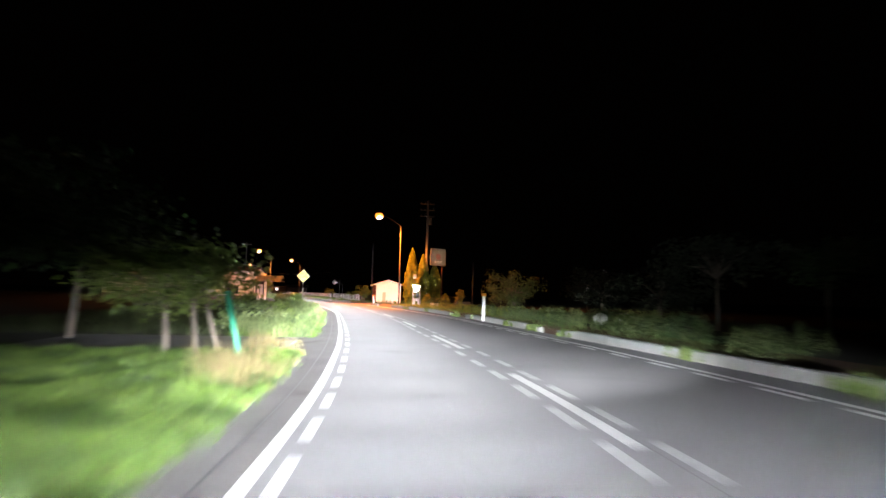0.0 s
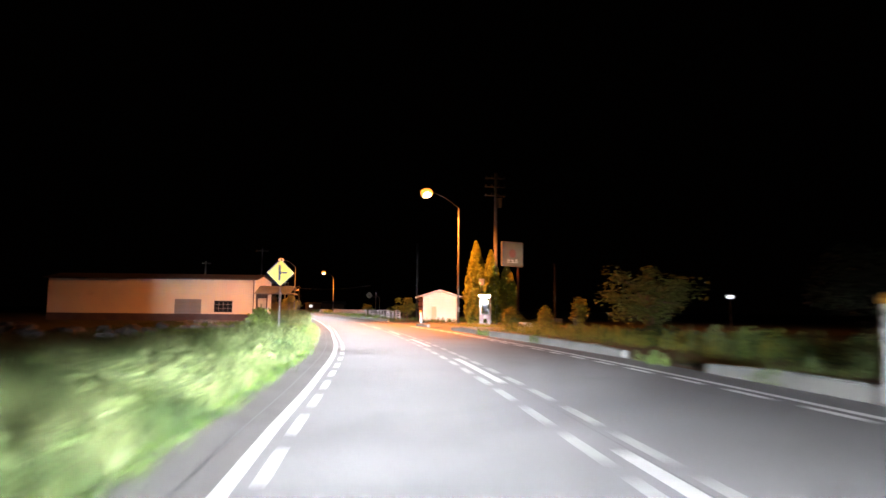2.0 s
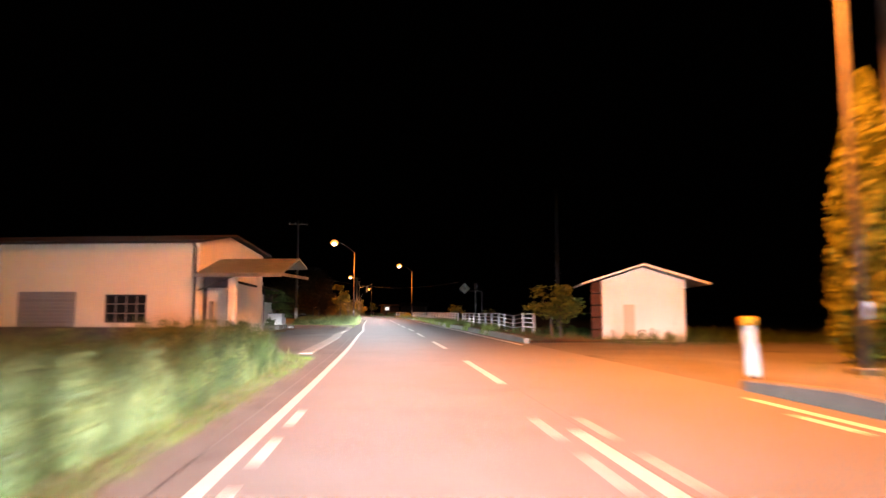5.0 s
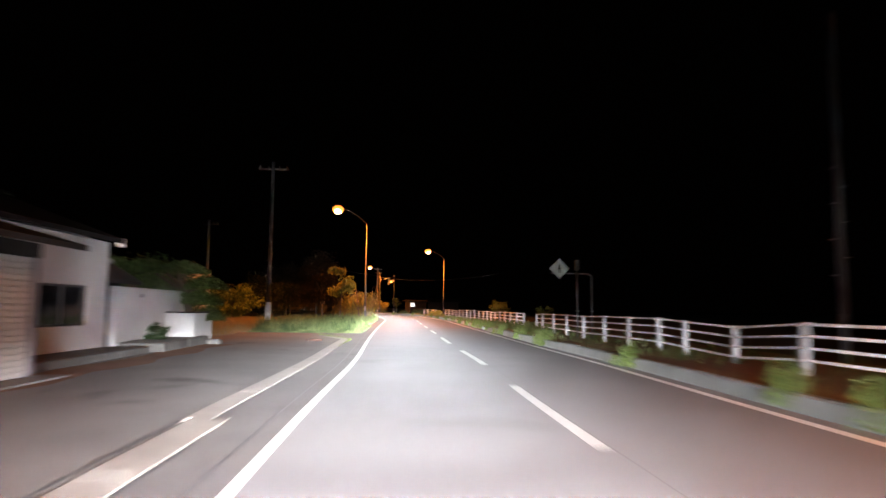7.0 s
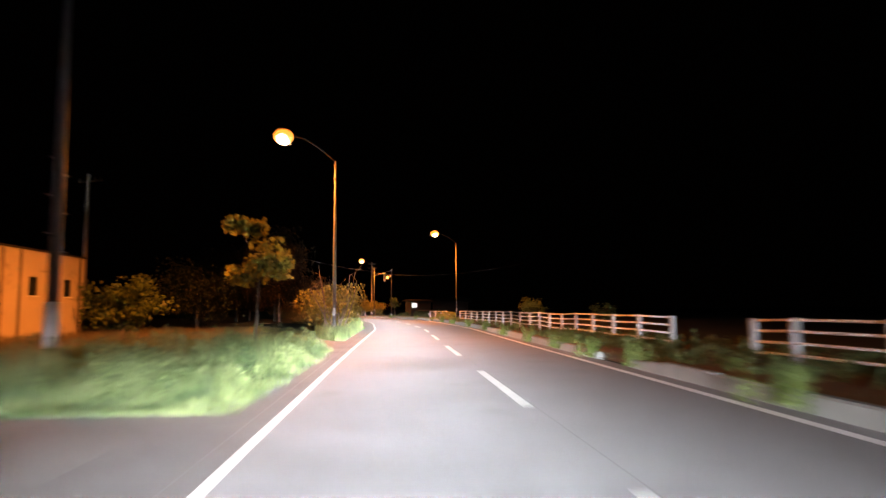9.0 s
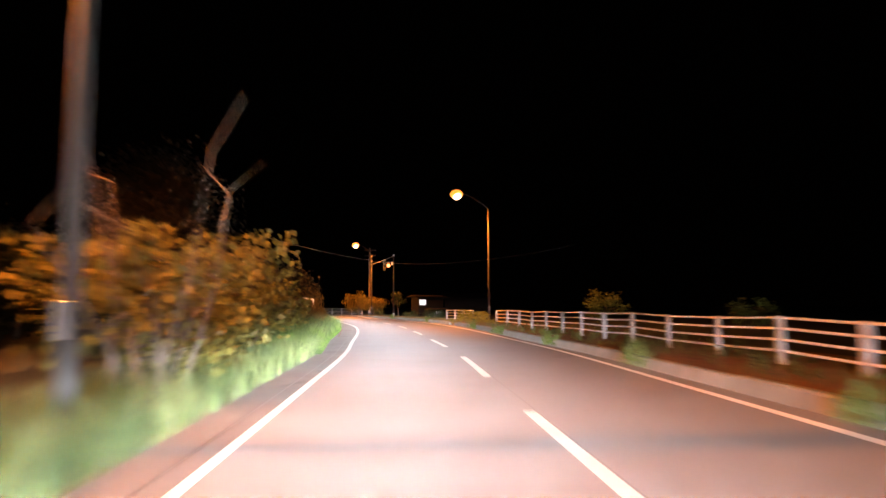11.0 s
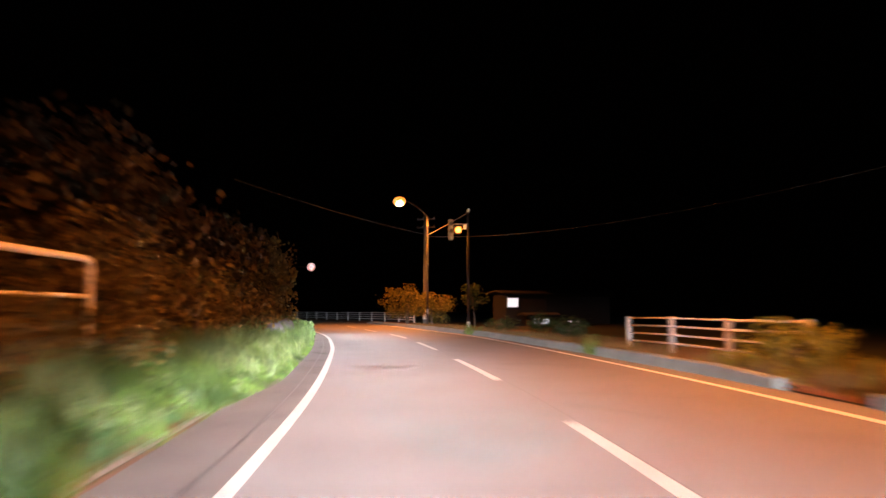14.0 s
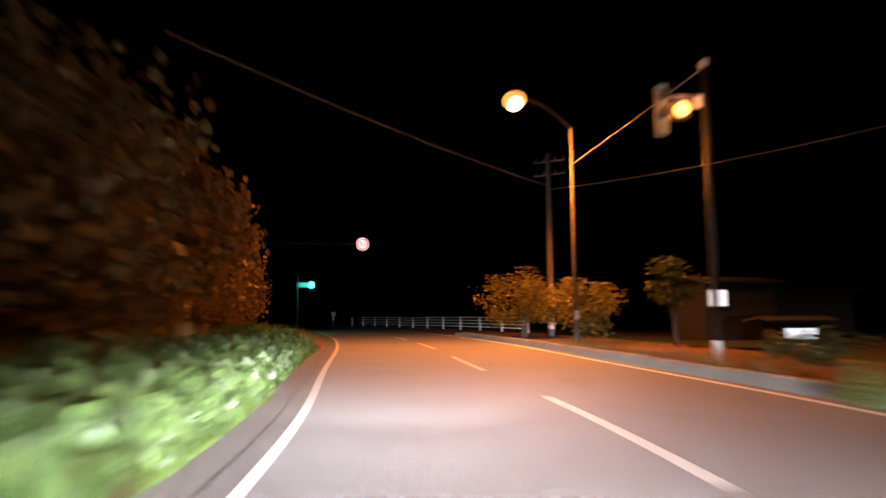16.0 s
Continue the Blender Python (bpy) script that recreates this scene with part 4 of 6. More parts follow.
for s, d in ((29.4, 11.4), (30.2, 13.0)):
    t = thing("wrapped_bale", at(s, d), "crumpled pale plastic bale lying in the weeds", "bale", "pale bales in the weeds")
    bm = ball((0, 0, 0.3), (0.35, 0.28, 0.28), 14, 10)
    for v in bm.verts:
        v.co += 0.09 * Vector(noise.noise_vector(v.co * 4 + Vector((s, d, 0))))
    part("wrap", bm, M_WHITE, t, smooth=False)

# ---- buildings ----
def prism(bm, x0, x1, y0, y1, ridge_y, z_eave0, z_ridge, z_eave1, t=0.12):
    """A two-sided roof with its ridge along x."""
    pts = [(y0, z_eave0), (ridge_y, z_ridge), (y1, z_eave1)]
    lo = [[bm.verts.new((x, y, z)) for y, z in pts] for x in (x0, x1)]
    hi = [[bm.verts.new((x, y, z + t)) for y, z in pts] for x in (x0, x1)]
    for k in range(2):
        bm.faces.new((hi[0][k], hi[0][k + 1], hi[1][k + 1], hi[1][k]))
        bm.faces.new((lo[0][k], lo[1][k], lo[1][k + 1], lo[0][k + 1]))
    for a in range(2):
        for k in range(2):
            bm.faces.new((lo[a][k], lo[a][k + 1], hi[a][k + 1], hi[a][k]))
    for k in (0, 2):
        bm.faces.new((lo[0][k], hi[0][k], hi[1][k], lo[1][k]))
    bmesh.ops.recalc_face_normals(bm, faces=bm.faces)
    return bm


def gable_wall(x0, x1, y0, y1, ridge_y, z0, z_eave, z_ridge):
    bm = bmesh.new()
    prof = [(y0, z0), (y1, z0), (y1, z_eave), (ridge_y, z_ridge), (y0, z_eave)]
    a = [bm.verts.new((x0, y, z)) for y, z in prof]
    b = [bm.verts.new((x1, y, z)) for y, z in prof]
    bm.faces.new(a)
    bm.faces.new(b[::-1])
    for k in range(5):
        bm.faces.new((a[k], b[k], b[(k + 1) % 5], a[(k + 1) % 5]))
    bmesh.ops.recalc_face_normals(bm, faces=bm.faces)
    return bm


def window(parent, x0, z0, x1, z1, y, bars=(3, 2), face=-1):
    """A window in a wall that faces -y: frame, panes and bars, set in by 6 cm."""
    w = new("window", mesh_of(boxes((x0, y, z0, x1, y + 0.05, z0 + 0.05), (x0, y, z1 - 0.05, x1, y + 0.05, z1), (x0, y, z0 + 0.05, x0 + 0.05, y + 0.05, z1 - 0.05), (x1 - 0.05, y, z0 + 0.05, x1, y + 0.05, z1 - 0.05)), "window", M_BLACK))
    w.parent = parent
    part("pane", boxes((x0 + 0.04, y + 0.035, z0 + 0.04, x1 - 0.04, y + 0.045, z1 - 0.04)), M_PANE, w)
    for k in range(1, bars[0]):
        x = x0 + (x1 - x0) * k / bars[0]
        part("bar", boxes((x - 0.015, y + 0.005, z0 + 0.05, x + 0.015, y + 0.03, z1 - 0.05)), M_GALV, w)
    for k in range(1, bars[1]):
        z = z0 + (z1 - z0) * k / bars[1]
        part("bar", boxes((x0 + 0.05, y + 0.006, z - 0.015, x1 - 0.05, y + 0.029, z + 0.015)), M_GALV, w)
    return w


def wall_with_holes(x0, x1, z0, z1, y0, y1, holes):
    """A wall slab along x with rectangular openings (a, za, b, zb) through it."""
    xs = sorted({x0, x1, *(h[0] for h in holes), *(h[2] for h in holes)})
    zs = sorted({z0, z1, *(h[1] for h in holes), *(h[3] for h in holes)})
    bm = bmesh.new()
    for a, b in zip(xs, xs[1:]):
        for c, e in zip(zs, zs[1:]):
            if not any(h[0] <= (a + b) / 2 <= h[2] and h[1] <= (c + e) / 2 <= h[3] for h in holes):
                box(bm, a, y0, c, b, y1, e)
    bmesh.ops.remove_doubles(bm, verts=bm.verts, dist=0.0005)
    doubled = [f for f in bm.faces if all(len(e.link_faces) > 2 for e in f.edges)]
    bmesh.ops.delete(bm, geom=doubled, context="FACES_ONLY")
    return bm


def slats(parent, name, x0, x1, z0, z1, y, mat, pitch=0.1, label=""):
    """A roller shutter of ribbed slats facing -y."""
    sh = new(name, mesh_of(boxes((x0, y + 0.03, z0, x1, y + 0.06, z1)), name, mat))
    sh.parent = parent
    tagged(sh, label)
    n = int((z1 - z0) / pitch)
    me = mesh_of(boxes((x0 + 0.005, y, 0.008, x1 - 0.005, y + 0.028, (z1 - z0) / n - 0.008), bevel=0.012), "slat", mat)
    for k in range(n):
        ob = new("slat", me)
        ob.parent = sh
        ob.matrix_basis = pose(0, 0, z0 + (z1 - z0) * k / n)
    return sh


# Warehouse; its long wall faces the coming traffic.
wh = thing("warehouse", pose(-25.59, 75.9, 0, 0, 0, 9.06), "long low cream warehouse with dark base and grey shutter", "warehouse")
holes = [(-7.1, 0.0, -4.73, 1.86), (-3.6, 0.72, -1.98, 1.75)]
part("wall", wall_with_holes(-18.2, 0.0, 0.56, 3.66, 0.0, 0.16, [(-7.1, 0.56, -4.73, 1.86), holes[1]]), M_CREAM, wh, "cream rendered wall")
part("wall_base", wall_with_holes(-18.2, 0.02, -0.1, 0.56, -0.02, 0.16, []), M_BASE, wh, "dark purple-brown wall base")
part("gable", gable_wall(-0.16, 0.0, 0.17, 6.0, 2.5, -0.1, 3.66, 4.12), M_CREAM, wh)
part("gable", gable_wall(-18.2, -18.04, 0.17, 6.0, 2.5, -0.1, 3.66, 4.12), M_CREAM, wh)
part("back_wall", boxes((-18.0, 5.84, -0.1, -0.17, 6.0, 3.62)), M_CREAM, wh)
part("roof", prism(bmesh.new(), -18.5, 0.3, -0.3, 6.3, 2.5, 3.63, 4.14, 3.63, 0.08), M_ROOF, wh)
part("gutter", tubes(([(-18.5, -0.34, 3.66), (0.3, -0.34, 3.66)], 0.06), n=8), M_BLACK, wh)
part("downpipe", tubes(([(-0.12, -0.3, 3.62), (-0.12, -0.08, 3.45), (-0.12, -0.07, 0.1)], 0.04), n=8), M_BLACK, wh)
slats(wh, "shutter", -7.1, -4.73, 0.56, 1.86, 0.06, M_SHUTTER, 0.12, "closed grey roller shutter")
window(wh, -3.6, 0.72, -1.98, 1.75, 0.05, (4, 3))
# Black sheet behind the window, standing for the dark room.
part("unlit_room_sheet", boxes((-4.2, 0.5, 0.5, -1.5, 0.55, 2.2)), M_BLACK, wh)
can = part("canopy", prism(bmesh.new(), 0.05, 3.2, -0.4, 2.6, 1.6, 2.42, 3.1, 2.8, 0.07), M_BOARD, wh, "grey sheet-metal porch canopy")
part("fascia", boxes((0.05, -0.44, 2.36, 3.22, -0.4, 2.5), (3.2, -0.4, 2.4, 3.25, 2.6, 2.5)), M_GALV, can)
part("brace", tubes(([(0.0, -0.05, 1.9), (1.6, -0.35, 2.45)], 0.03), n=6), M_BLACK, can)
part("porch_post", boxes((1.15, -0.12, -0.1, 1.42, 0.12, 2.45), bevel=0.01), M_WHITE, wh, "white porch post")
part("porch_post", boxes((0.62, -0.45, -0.1, 0.74, -0.33, 1.5), bevel=0.01), M_GALV, wh)
# Dark base tone here stands for the shade inside the porch.
part("porch_wall", boxes((0.02, 0.3, -0.1, 1.1, 0.4, 2.6)), M_BASE, wh, "sheet side wall darkened for the shaded porch")
part("porch_door", boxes((0.2, 0.26, 0.0, 0.95, 0.3, 2.0), bevel=0.01), M_SHUTTER_L, wh)
part("bin", tubes(([(0.9, -0.9, -0.05), (0.9, -0.9, 0.75)], 0.16), n=14), M_SHUTTER_L, wh)

# Garage and house beyond the forecourt.
gx, gy, ga = spot(86.6, -6.35)
gar = thing("garage", pose(float(gx), float(gy), 0, 0, 0, math.degrees(ga) + 90), "roadside garage with pale ribbed roller shutters and dark eaves", "garage")
# In this frame x runs along the road, -y faces it.
slats(gar, "shutter", 0.15, 3.75, 0.03, 2.05, 0.02, M_SHUTTER_L, 0.1, "closed pale ribbed shutter")
slats(gar, "shutter", 4.0, 7.55, 0.03, 2.05, 0.02, M_SHUTTER_L, 0.1, "closed pale ribbed shutter")
part("pier", boxes((3.76, 0.04, -0.1, 3.99, 0.2, 2.2)), M_SHUTTER, gar)
part("pier", boxes((0.0, 0.0, -0.1, 0.14, 0.2, 2.2)), M_SHUTTER, gar)
part("pier", boxes((7.56, 0.0, -0.1, 7.7, 0.2, 2.05)), M_SHUTTER, gar)
part("lintel", boxes((0.0, -0.02, 2.06, 7.7, 0.2, 2.3)), M_ROOF, gar)
part("side_wall", boxes((7.56, 0.21, -0.1, 7.7, 3.9, 2.5)), M_PLASTER, gar)
part("side_wall", boxes((0.0, 0.21, -0.1, 0.14, 3.9, 2.5)), M_PLASTER, gar)
part("back_wall", boxes((0.15, 3.75, -0.1, 7.55, 3.9, 2.5)), M_PLASTER, gar)
part("slab", boxes((-0.2, -0.5, -0.1, 7.9, 0.0, 0.03), bevel=0.01), M_CONCRETE, gar)
part("roof", prism(bmesh.new(), -0.4, 7.9, -0.7, 4.4, 1.9, 2.2, 2.9, 2.4, 0.1), M_ROOF, gar, "dark tiled roof with deep eaves")

hx, hy, ha = spot(94.6, -8.0)
hs = thing("house", pose(float(hx), float(hy), 0, 0, 0, math.degrees(ha) + 90), "white plastered house with dark tiled roof beside the garage", "house")
part("wall", wall_with_holes(0.0, 5.4, -0.1, 2.9, 0.0, 0.18, [(2.35, 0.74, 4.45, 1.72), (1.0, 0.0, 1.8, 1.95)]), M_PLASTER, hs, "white plaster wall")
part("side_wall", gable_wall(5.22, 5.4, 0.19, 6.0, 2.8, -0.1, 2.9, 3.9), M_PLASTER, hs)
part("side_wall", gable_wall(0.0, 0.18, 0.19, 6.0, 2.8, -0.1, 2.9, 3.9), M_PLASTER, hs)
part("back_wall", boxes((0.19, 5.82, -0.1, 5.21, 6.0, 2.9)), M_PLASTER, hs)
window(hs, 2.35, 0.74, 4.45, 1.72, 0.06, (2, 1))
part("door", boxes((1.0, 0.08, 0.0, 1.8, 0.13, 1.95), bevel=0.01), M_WOOD, hs, "dark wooden door")
# Another black sheet in place of the house's unlit room.
part("unlit_room_sheet", boxes((2.4, 0.9, 0.3, 5.1, 0.95, 2.4)), M_BLACK, hs)
part("roof", prism(bmesh.new(), -0.4, 5.55, -0.3, 6.4, 2.8, 2.88, 4.0, 2.95, 0.12), M_ROOF, hs, "dark tiled roof")
part("ridge_tile", tubes(([(-0.4, 2.8, 4.15), (5.55, 2.8, 4.15)], 0.1), n=8), M_ROOF, hs)
part("bargeboard", boxes((5.552, -0.32, 2.8, 5.6, -0.1, 3.02)), M_PLASTER, hs)
part("step", boxes((0.2, -1.1, -0.1, 5.6, 0.0, 0.16), bevel=0.03), M_ROCK, hs, "low stone planting bed")

wx, wy, wa = spot(100.72, -7.85)
WALL = pose(float(wx), float(wy), 0, 0, 0, math.degrees(wa) + 90)
gw = thing("garden_wall", WALL, "white plastered garden wall with dark tile coping", "garden wall")
part("tall_wall", boxes((0.0, 0.0, -0.1, 5.9, 0.2, 1.76), bevel=0.03), M_PLASTER, gw)
part("end_pier", boxes((-0.02, -0.04, -0.1, 0.22, -0.002, 1.74), bevel=0.01), M_PLASTER, gw)
part("low_wall", boxes((3.75, -0.95, 0.05, 3.95, -0.005, 1.0), bevel=0.01), M_PLASTER, gw)
part("low_wall", boxes((3.955, -0.95, 0.05, 5.8, -0.78, 1.0), bevel=0.01), M_PLASTER, gw)
part("low_coping", boxes((3.69, -1.0, 1.002, 4.0, -0.01, 1.055), (4.0, -1.0, 1.002, 5.85, -0.72, 1.055), bevel=0.008), M_ROOF, gw, "dark tile coping")
part("vent", boxes((1.6, -0.02, 1.48, 1.8, -0.001, 1.58)), M_SHUTTER, gw)
for k in range(6):
    part("base_stone", boxes((0.1 + 0.72 * k, -1.28 + 0.02 * (k % 3), -0.1, 0.8 + 0.72 * k, -0.97 if k > 4 else -0.02, 0.24 + 0.015 * (k % 2)), bevel=0.04), M_ROCK, gw)
for k, (x, w) in enumerate(((3.75, 0.5), (4.2, 0.45))):
    part("corner_stone", boxes((x, -1.75 + 0.1 * k, -0.1, x + w, -1.3, 0.16 - 0.05 * k), bevel=0.06), M_ROCK, gw)
gr = thing("gate_roof", WALL, "small dark tiled gate roof between house and wall", "gate")
part("roof", prism(bmesh.new(), -0.75, 2.3, 0.22, 2.2, 1.2, 1.85, 2.45, 1.85, 0.1), M_ROOF, gr)
part("ridge", tubes(([(-0.75, 1.2, 2.58), (2.35, 1.2, 2.58)], 0.08), n=8), M_SHUTTER, gr)
part("gate_door", boxes((-0.68, 0.3, -0.1, -0.05, 0.36, 1.85), bevel=0.01), M_BLACK, gr, "dark gate door")
part("gate_post", boxes((-0.75, 0.24, -0.1, -0.69, 0.42, 1.9)), M_WOOD, gr)
part("gate_post", boxes((2.1, 0.4, -0.1, 2.25, 0.55, 1.9)), M_WOOD, gr)

# Shed across the road, orange-lit works building, far houses.
sh = thing("shed", pose(-11.5, 83.0, 0, 0, 0, 8), "small white gabled shed with a pale roof on the grass", "shed")
def gable_front(x0, x1, y0, y1, z0, ze, zr):
    bm = bmesh.new()
    prof = [(x0, z0), (x1, z0), (x1, ze), ((x0 + x1) / 2, zr), (x0, ze)]
    a = [bm.verts.new((x, y0, z)) for x, z in prof]
    b = [bm.verts.new((x, y1, z)) for x, z in prof]
    bm.faces.new(a)
    bm.faces.new(b[::-1])
    for k in range(5):
        bm.faces.new((a[k], b[k], b[(k + 1) % 5], a[(k + 1) % 5]))
    bmesh.ops.recalc_face_normals(bm, faces=bm.faces)
    return bm
part("wall", gable_front(0, 3.3, 0, 0.12, -0.1, 2.45, 2.98), M_PLASTER, sh)
part("door", boxes((0.85, -0.03, -0.05, 1.3, -0.003, 1.45), bevel=0.008), M_BEIGE, sh, "narrow weathered door")
part("side_wall", boxes((0.0, 0.13, -0.1, 0.12, 3.2, 2.45)), M_WOOD, sh)
part("side_wall", boxes((3.18, 0.13, -0.1, 3.3, 3.2, 2.45)), M_PLASTER, sh)
for k in range(9):
    part("slat", boxes((3.3, 0.16 + 0.34 * k, -0.05, 3.335, 0.34 + 0.34 * k, 2.3), bevel=0.006), M_WOOD, sh)
part("back_wall", gable_front(0, 3.3, 3.2, 3.32, -0.1, 2.45, 2.98), M_PLASTER, sh)
rf = prism(bmesh.new(), -0.35, 3.7, -0.95, 4.1, 1.65, 2.24, 3.05, 2.27, 0.08)
bmesh.ops.transform(rf, matrix=Matrix.Rotation(radians(90), 4, "Z"), verts=rf.verts)
bmesh.ops.translate(rf, vec=(3.3, 0, 0), verts=rf.verts)
part("roof", rf, M_WHITE, sh, "pale sheet roof")
for k in range(5):
    part("board", boxes((-0.45, -0.15 + 0.02 * k, -0.05 + 0.5 * k, -0.05, 0.05, 0.4 + 0.5 * k), bevel=0.01), M_RUST, sh)

ob_ = thing("works_building", pose(-51.3, 113.8, 0, 0, 0, math.degrees(math.atan2(128 - 113.8, -57 + 51.3))), "orange-lit corrugated works building with small windows", "works building")
L = 15.3
wins = [(L * u, 2.05, L * u + 0.75, 2.95) for u in (0.115, 0.4, 0.645, 0.86)]
part("wall", wall_with_holes(0, L, -0.1, 4.2, 0.0, 0.18, wins), M_BEIGE, ob_, "beige cladding wall")
for k in range(11):
    x = 0.5 + 1.42 * k
    if not any(w[0] - 0.25 < x < w[2] + 0.05 for w in wins):
        part("rib", boxes((x, -0.05, 0.0, x + 0.16, 0.0, 4.18), bevel=0.01), M_WOOD, ob_, "stained cladding rib")
for w in wins:
    wn = new("window", mesh_of(boxes((w[0], 0.05, w[1], w[2], 0.1, w[3])), "window", M_PANE))
    wn.parent = ob_
    part("sill", boxes((w[0] - 0.05, -0.06, w[1] - 0.06, w[2] + 0.05, 0.0, w[1])), M_WHITE, wn)
part("end_wall", boxes((L - 0.18, 0.19, -0.1, L, 6.0, 4.2)), M_BEIGE, ob_)
# Same building, but this end is painted dark because no lamp reaches it.
part("end_wall", boxes((0, 0.19, -0.1, 0.18, 6.0, 4.2)), M_UNLITWALL, ob_, "end wall toned dark as its unlit side")
part("back_wall", boxes((0.19, 5.82, -0.1, L - 0.19, 6.0, 4.2)), M_BEIGE, ob_)
part("roof", boxes((-0.1, -0.06, 4.2, L + 0.1, 6.1, 4.3)), M_ROOF, ob_)


def far_house(x, y, turn, w, h, lit, label, rise=0.9, deep=5.0):
    t = thing("far_house", pose(x, y, 0, 0, 0, turn), label, "house", "far houses in the dark")
    part("wall", gable_wall(0, w, 0, deep, deep / 2, -0.1, h, h + min(0.5, rise * 0.5)), M_UNLITWALL, t)
    part("roof", prism(bmesh.new(), -0.5, w + 0.5, -0.6 if deep > 3 else -0.2, deep + 0.6, deep / 2, h - 0.02, h + rise, h - 0.02, 0.1), M_UNLITWALL, t)
    for x0, z0, x1, z1 in lit:
        wn = new("window", mesh_of(boxes((x0 - 0.06, -0.05, z0 - 0.06, x1 + 0.06, -0.01, z1 + 0.06)), "window", M_BLACK))
        wn.parent = t
        n = max(1, round((x1 - x0) / 0.8))
        for k in range(n):
            part("lit_pane", boxes((x0 + (x1 - x0) * k / n + 0.02, -0.08, z0, x0 + (x1 - x0) * (k + 1) / n - 0.02, -0.055, z1)), M_LITROOM, wn)
    return t


far_house(-66.1, 207.2, 48, 4.1, 2.7, [(0.1, 1.55, 1.18, 2.32)], "low dark flat-roofed hut with a lit white window", 0.22, 2.2)
# Two made-up bodies carrying bright white patches of unknown source.
far_house(-62.9, 203.4, 35, 1.9, 0.85, [(0.15, 0.2, 1.45, 0.62)], "low dark stand-in block with a lit white opening", 0.15, 1.2)
far_house(-66.5, 221.0, 13, 7.0, 2.6, [(2.8, 0.05, 3.9, 0.2)], "far dark stand-in house with lit windows near the ground")
t = thing("yard_lamp", pose(15.9, 79.1, 0), "small white yard lamp on a thin dark pole", "lamp")
part("pole", tubes(([(0, 0, -0.05), (0, 0, 2.4)], 0.04), n=8), M_BLACK, t)
part("lantern", boxes((-0.3, -0.12, 2.36, 0.3, 0.12, 2.66), bevel=0.05), M_LITROOM, t)

# Rubble heap by the warehouse.
rng = random.Random(11)
stones = []
for k in range(5):
    bm = bmesh.new()
    bmesh.ops.create_icosphere(bm, subdivisions=2, radius=1.0)
    for v in bm.verts:
        v.co *= 1 + 0.5 * noise.noise(v.co * 1.7 + Vector((k * 5, 0, 0)))
        v.co.z *= 0.6
    stones.append(mesh_of(bm, "rubble_stone", M_ROCK))
for k in range(104):
    if k < 34:
        u = rng.random()
        s, d, r = 58.0 + 1.6 * u + rng.uniform(-0.5, 0.5), -8.6 + 3.2 * u, rng.uniform(0.12, 0.3)
    elif k < 74:
        u = rng.random()
        s, d, r = 67.5 + 4.5 * u + rng.uniform(-0.5, 0.5), -9.8 + 2.0 * u, rng.uniform(0.12, 0.28)
    else:
        s, d, r = rng.uniform(47, 58), rng.uniform(-14.5, -8.5), rng.uniform(0.12, 0.42)
    ob = new("rubble_stone", stones[k % 5])
    x, y, a = spot(s, d)
    ob.matrix_basis = pose(float(x), float(y), r * (0.2 if k % 3 else 0.55), rng.uniform(-20, 20), rng.uniform(-20, 20), rng.uniform(0, 360)) @ Matrix.Diagonal((r, r, r, 1))
    tagged(ob, "pale broken rubble stone lying in the rough grass", "stone", "rubble heap beside the warehouse")

# ---- plants ----
RNG = np.random.default_rng(7)


def plan(s, d):
    """Plan places for arrays of s and d."""
    x, y, a = np.interp(s, ARC, LINE[:, 0]), np.interp(s, ARC, LINE[:, 1]), np.interp(s, ARC, YAW)
    return x + d * np.cos(a), y + d * np.sin(a)


def blades(name, s, d, h, w, mat, label, lean=0.45, z=0.0):
    """Bent grass blades, two quads each."""
    n = len(s)
    x, y = plan(s, d)
    az = RNG.uniform(0, 2 * math.pi, n)
    side = np.stack([np.cos(az), np.sin(az), 0 * az], -1) * w[:, None] / 2
    way = np.stack([-np.sin(az), np.cos(az), 0 * az], -1) * (RNG.uniform(0.1, 1, n) * lean * h)[:, None]
    base = np.stack([x, y, np.zeros(n) + z], -1)
    up = np.array([0, 0, 1.0])
    m = base + way * 0.3 + up * (h * 0.6)[:, None]
    tip = base + way + up * h[:, None]
    quads = np.stack([base - side, base + side, m + side * 0.8, m - side * 0.8, m - side * 0.8, m + side * 0.8, tip + side * 0.1, tip - side * 0.1], 1)
    return tagged(raw(name, quads, 4, mat), label, "grass", kind="stuff")


def leaves(pos, size, up=0.3, wide=0.42):
    """Diamond leaves, folded none, turned at random; returns corner places."""
    n = len(pos)
    v = RNG.normal(size=(n, 3))
    v[:, 2] += up
    v /= np.linalg.norm(v, axis=1)[:, None]
    q = np.cross(v, RNG.normal(size=(n, 3)))
    q /= np.linalg.norm(q, axis=1)[:, None]
    l, w = v * size[:, None], q * (size * wide)[:, None]
    return np.stack([pos - l * 0.5, pos - l * 0.05 + w, pos + l * 0.5, pos - l * 0.05 - w], 1)


